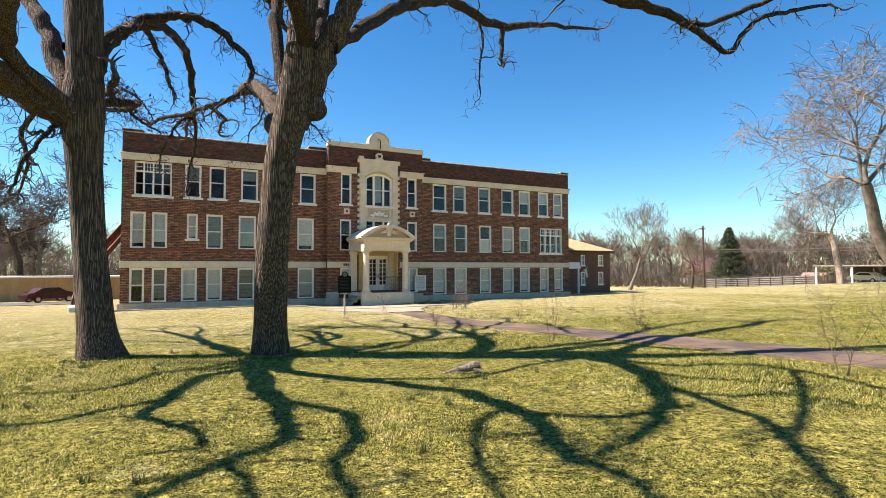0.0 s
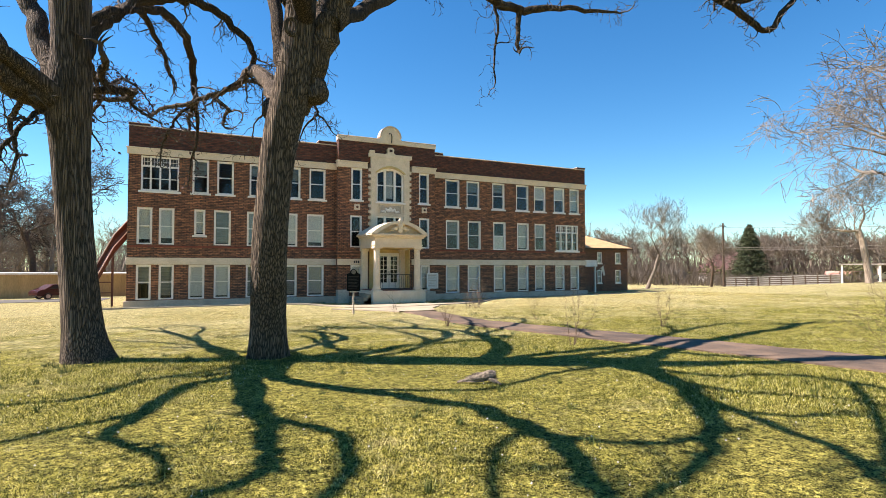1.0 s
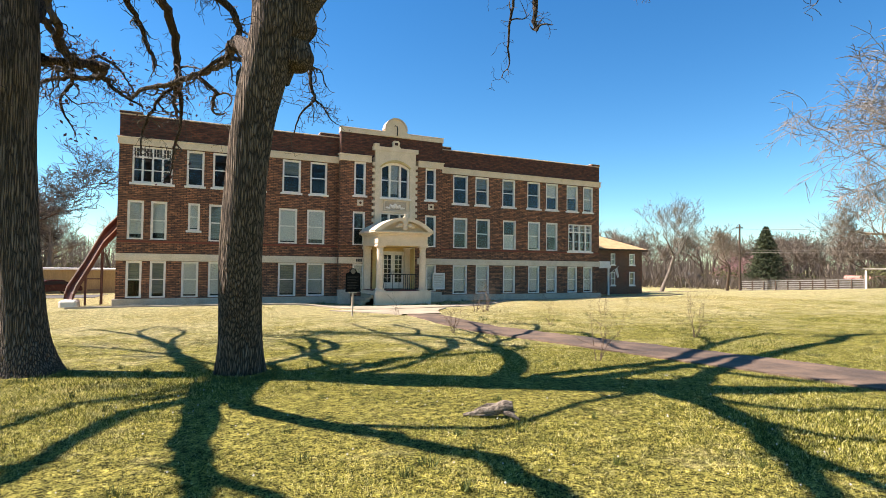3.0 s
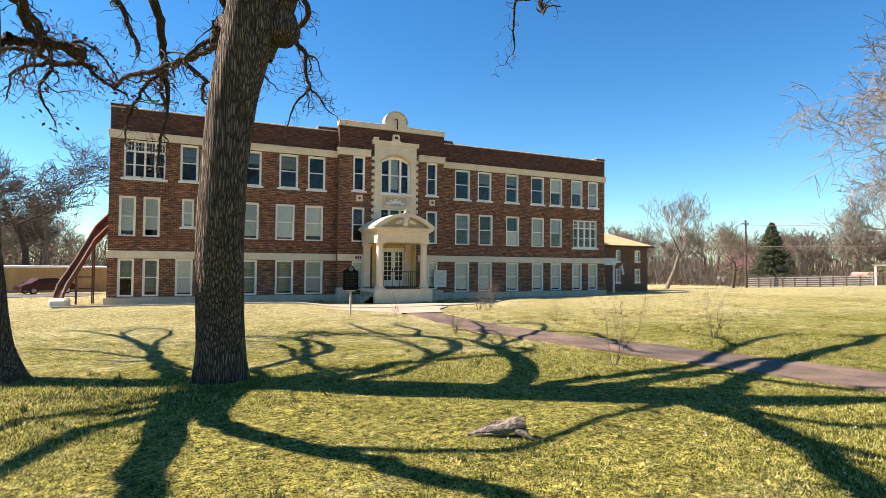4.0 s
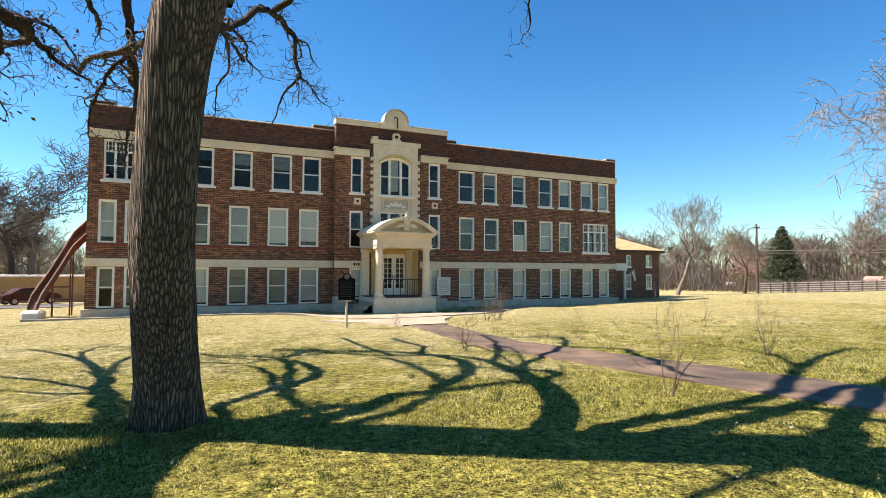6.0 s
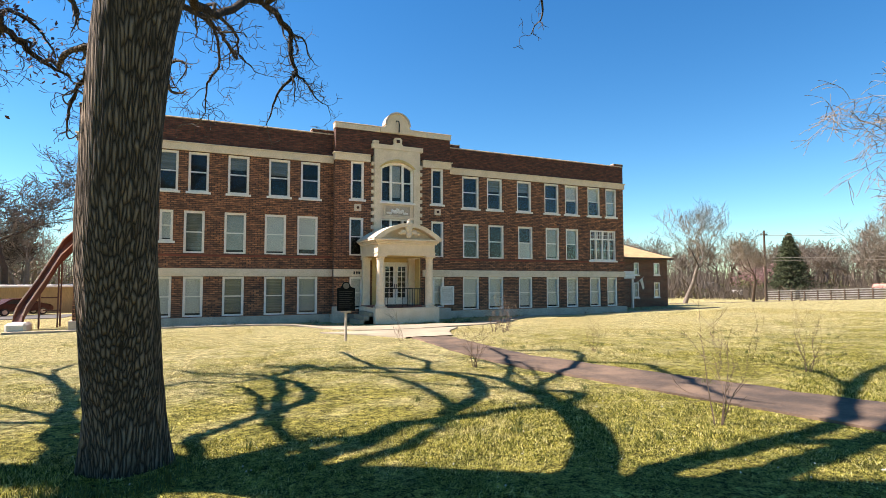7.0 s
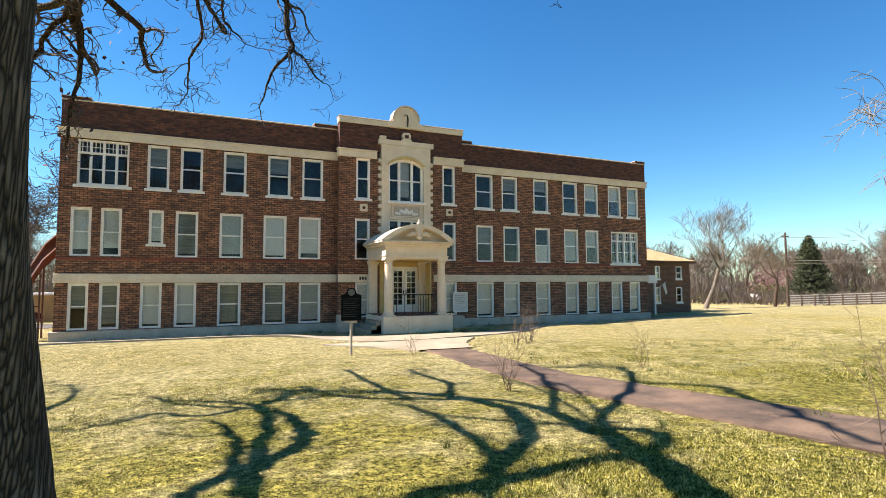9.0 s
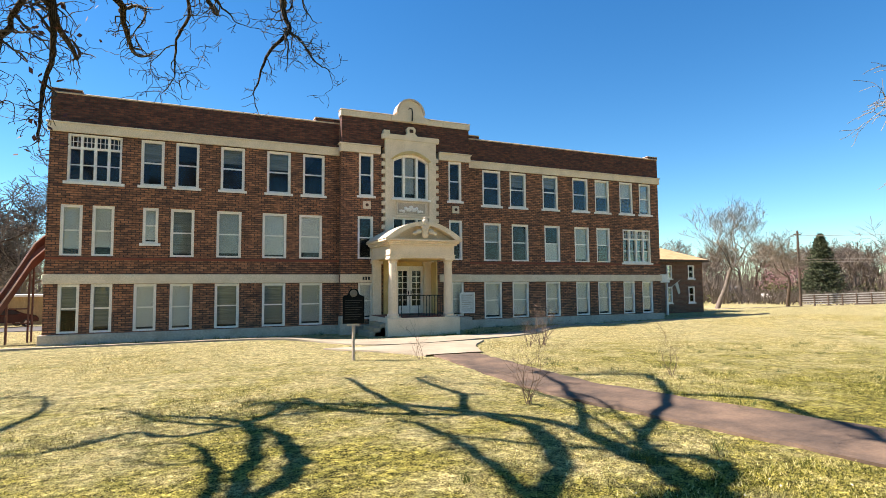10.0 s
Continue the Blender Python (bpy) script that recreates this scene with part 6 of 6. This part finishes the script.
def car(name, x, y, yaw, paint, label):
    z = ground_z(x, y) + 0.03
    t = thing(name, (x, y, z), label, "car")
    m = Matrix.Translation((x, y, z)) @ Matrix.Rotation(radians(yaw), 4, "Z") @ Matrix.Scale(0.78, 4)
    prof = [(-2.2, 0.35), (-2.2, 0.75), (-1.9, 0.9), (-1.5, 0.95), (-0.9, 1.38), (0.55, 1.40), (1.15, 0.98), (1.95, 0.88), (2.2, 0.7), (2.2, 0.35)]
    bm = prism(bm_new(), prof, -0.85, 0.85)
    bmesh.ops.bevel(bm, geom=bm.edges[:], offset=0.06, segments=2, affect="EDGES")
    bmesh.ops.transform(bm, matrix=m, verts=bm.verts)
    body = part("body", bm, paint, t, smooth=False)
    for s in (-0.862, 0.862):
        bm = prism(bm_new(), [(-1.3, 0.98), (-0.85, 1.3), (0.45, 1.32), (0.95, 1.0)], s - 0.006, s + 0.006)
        bmesh.ops.transform(bm, matrix=m, verts=bm.verts)
        part("side_window", bm, RUBBER, body)
        for wx in (-1.35, 1.35):
            bm = lathe(bm_new(), [(0.20, -0.11), (0.31, -0.10), (0.31, 0.10), (0.20, 0.11)], 0, 0, 18)
            bmesh.ops.rotate(bm, verts=bm.verts, matrix=Matrix.Rotation(radians(90), 3, "X"))
            bmesh.ops.translate(bm, verts=bm.verts, vec=(wx, s * 0.93, 0.31))
            bmesh.ops.transform(bm, matrix=m, verts=bm.verts)
            wh = part("wheel", bm, RUBBER, t)
            bm = lathe(bm_new(), [(0.19, -0.125), (0.19, 0.125)], 0, 0, 14)
            bmesh.ops.rotate(bm, verts=bm.verts, matrix=Matrix.Rotation(radians(90), 3, "X"))
            bmesh.ops.translate(bm, verts=bm.verts, vec=(wx, s * 0.93, 0.31))
            bmesh.ops.transform(bm, matrix=m, verts=bm.verts)
            part("rim", bm, CHROME, wh)


car("parked_car", -7.4, 50.0, 35, CAR_RED, "dark red parked car beside the tan wall")
car("parked_car", 79.0, 63.0, 30, CAR_WHITE, "white parked car beyond the lawn")
car("parked_car", 66.5, 30.5, 80, CAR_WHITE, "white parked car under the carport")

# tan metal-clad building on the left
tan = thing("tan_building", (-12, 55, -0.4), "long low tan sheet-metal building behind the drive", "building")
part("wall", boxes((-34, -3.0, 53.6, 53.8, -1.0, 1.42)), TAN, tan)
part("wall", boxes((-34, -3.0, 58.8, 59.0, -1.0, 1.42)), TAN, tan)
part("wall", boxes((-3.2, -3.0, 53.8, 58.8, -1.0, 1.42)), TAN, tan)
part("roof", boxes((-34.2, -2.8, 53.4, 59.2, 1.42, 1.56)), WHITE_PAINT, tan)
x = -33.5
while x < -3.2:
    part("batten", boxes((x, x + 0.06, 53.56, 53.6, -1.0, 1.42)), TAN, tan)
    x += 1.2


# ---- grass ----
def grass(seed, count, x0, x1, y0, y1, keep, hmin, hmax, label):
    rn = np.random.RandomState(seed)
    x, y = rn.uniform(x0, x1, count), rn.uniform(y0, y1, count)
    ok = keep(x, y)
    x, y = x[ok], y[ok]
    n = len(x)
    z = np.array([ground_z(a, b) for a, b in zip(x, y)])
    clump = np.array([noise.noise((a * 1.1, b * 1.1, 2.0)) for a, b in zip(x, y)])
    h = rn.uniform(hmin, hmax, n) * (0.85 + 0.6 * clump)
    a = rn.uniform(0, 2 * np.pi, n)
    wdt = rn.uniform(0.0026, 0.0056, n) * (1 + 0.06 * np.hypot(x - 2.5, y - 6))
    lx, ly = rn.normal(0, 0.95, n) * h, rn.normal(0, 0.95, n) * h
    V = np.zeros((n, 3, 3))
    V[:, 0] = np.stack([x - np.cos(a) * wdt, y - np.sin(a) * wdt, z - 0.02], 1)
    V[:, 1] = np.stack([x + np.cos(a) * wdt, y + np.sin(a) * wdt, z - 0.02], 1)
    V[:, 2] = np.stack([x + lx, y + ly, z + h], 1)
    me = bpy.data.meshes.new("grass")
    me.vertices.add(n * 3)
    me.vertices.foreach_set("co", V.reshape(-1))
    me.loops.add(n * 3)
    me.loops.foreach_set("vertex_index", np.arange(n * 3, dtype=np.int32))
    me.polygons.add(n)
    me.polygons.foreach_set("loop_start", np.arange(0, n * 3, 3, dtype=np.int32))
    me.polygons.foreach_set("loop_total", np.full(n, 3, dtype=np.int32))
    me.update(calc_edges=True)
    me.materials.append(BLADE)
    tagged(new("grass", me), label, "grass", kind="stuff")


def off_path(x, y):
    line = [(14.5, -4), (12.2, 4.2), (10.9, 10.5), (10.4, 14.2), (9.9, 17.5), (10.1, 21.0), (10.3, 23.5)]
    px = np.interp(y, [p[1] for p in line], [p[0] for p in line])
    return (np.abs(x - px) > 0.98) | (y > 23.5)


grass(1, 620000, -7, 15, 1.2, 13, off_path, 0.016, 0.046, "short green and straw lawn grass")
grass(2, 400000, -9, 36, 13, 30, lambda x, y: off_path(x, y) & ((y < 26.5) | (np.abs(x - 11) > 6) & (y < 29)), 0.016, 0.036, "short dry lawn grass towards the school")
grass(3, 110000, 15, 34, 1, 13, off_path, 0.02, 0.05, "tufted green and straw grass beyond the path")


def tufts(seed, spots, per, hmin, hmax, label):
    """Taller green tufts, each of a few dozen blades."""
    rn = random.Random(seed)
    vs, fs = [], []
    for x, y, r in spots:
        for _ in range(per):
            a, q = rn.uniform(0, 6.283), r * math.sqrt(rn.random())
            px, py = x + q * math.cos(a), y + q * math.sin(a)
            z, h = ground_z(px, py), rn.uniform(hmin, hmax)
            w, b = rn.uniform(0.004, 0.008), rn.uniform(0, 6.283)
            lx, ly = rn.gauss(0, 0.35) * h, rn.gauss(0, 0.35) * h
            k = len(vs)
            vs += [(px - w * math.cos(b), py - w * math.sin(b), z - 0.02), (px + w * math.cos(b), py + w * math.sin(b), z - 0.02), (px + lx, py + ly, z + h)]
            fs.append((k, k + 1, k + 2))
    tagged(part("grass_tufts", (vs, fs), GREEN_BLADE), label, "grass", kind="stuff")


rnd = random.Random(21)
spots = [(2.1 + 0.55 * math.cos(a) * rnd.uniform(0.9, 1.2), 12.02 + 0.55 * math.sin(a) * rnd.uniform(0.9, 1.2), 0.12) for a in np.linspace(3.3, 6.6, 16)]
spots += [(-1.1 + 0.6 * math.cos(a), 13.5 + 0.6 * math.sin(a), 0.12) for a in np.linspace(3.3, 6.4, 12)]
spots += [(rnd.uniform(-2, 9), rnd.uniform(4.5, 14), rnd.uniform(0.03, 0.10)) for _ in range(70)]
spots += [(rnd.uniform(10.5, 24), rnd.uniform(8, 22), rnd.uniform(0.06, 0.2)) for _ in range(90)]
tufts(3, spots, 34, 0.04, 0.13, "darker green weed tufts in the lawn")
spots = [(rnd.uniform(-1.5, 29), 33.9 + rnd.uniform(-0.5, 0.2), 0.15) for _ in range(50)] + [(rnd.uniform(12.0, 15.5), 30.5 + rnd.uniform(-0.2, 0.2), 0.15) for _ in range(24)]
tufts(4, spots, 26, 0.05, 0.20, "weeds along the foot of the building")
# clover heads
vs, fs = [], []
for _ in range(260):
    x, y = rnd.uniform(-4, 9), rnd.uniform(3.2, 13)
    z, r = ground_z(x, y) + 0.045, rnd.uniform(0.007, 0.013)
    k = len(vs)
    vs += [(x + r, y, z), (x - r, y, z), (x, y + r, z), (x, y - r, z), (x, y, z + r), (x, y, z - r)]
    fs += [(k, k + 2, k + 4), (k + 2, k + 1, k + 4), (k + 1, k + 3, k + 4), (k + 3, k, k + 4), (k + 2, k, k + 5), (k + 1, k + 2, k + 5), (k + 3, k + 1, k + 5), (k, k + 3, k + 5)]
tagged(part("clover_heads", (vs, fs), CLOTH), "tiny white clover heads scattered over the lawn", "flowers", kind="stuff")
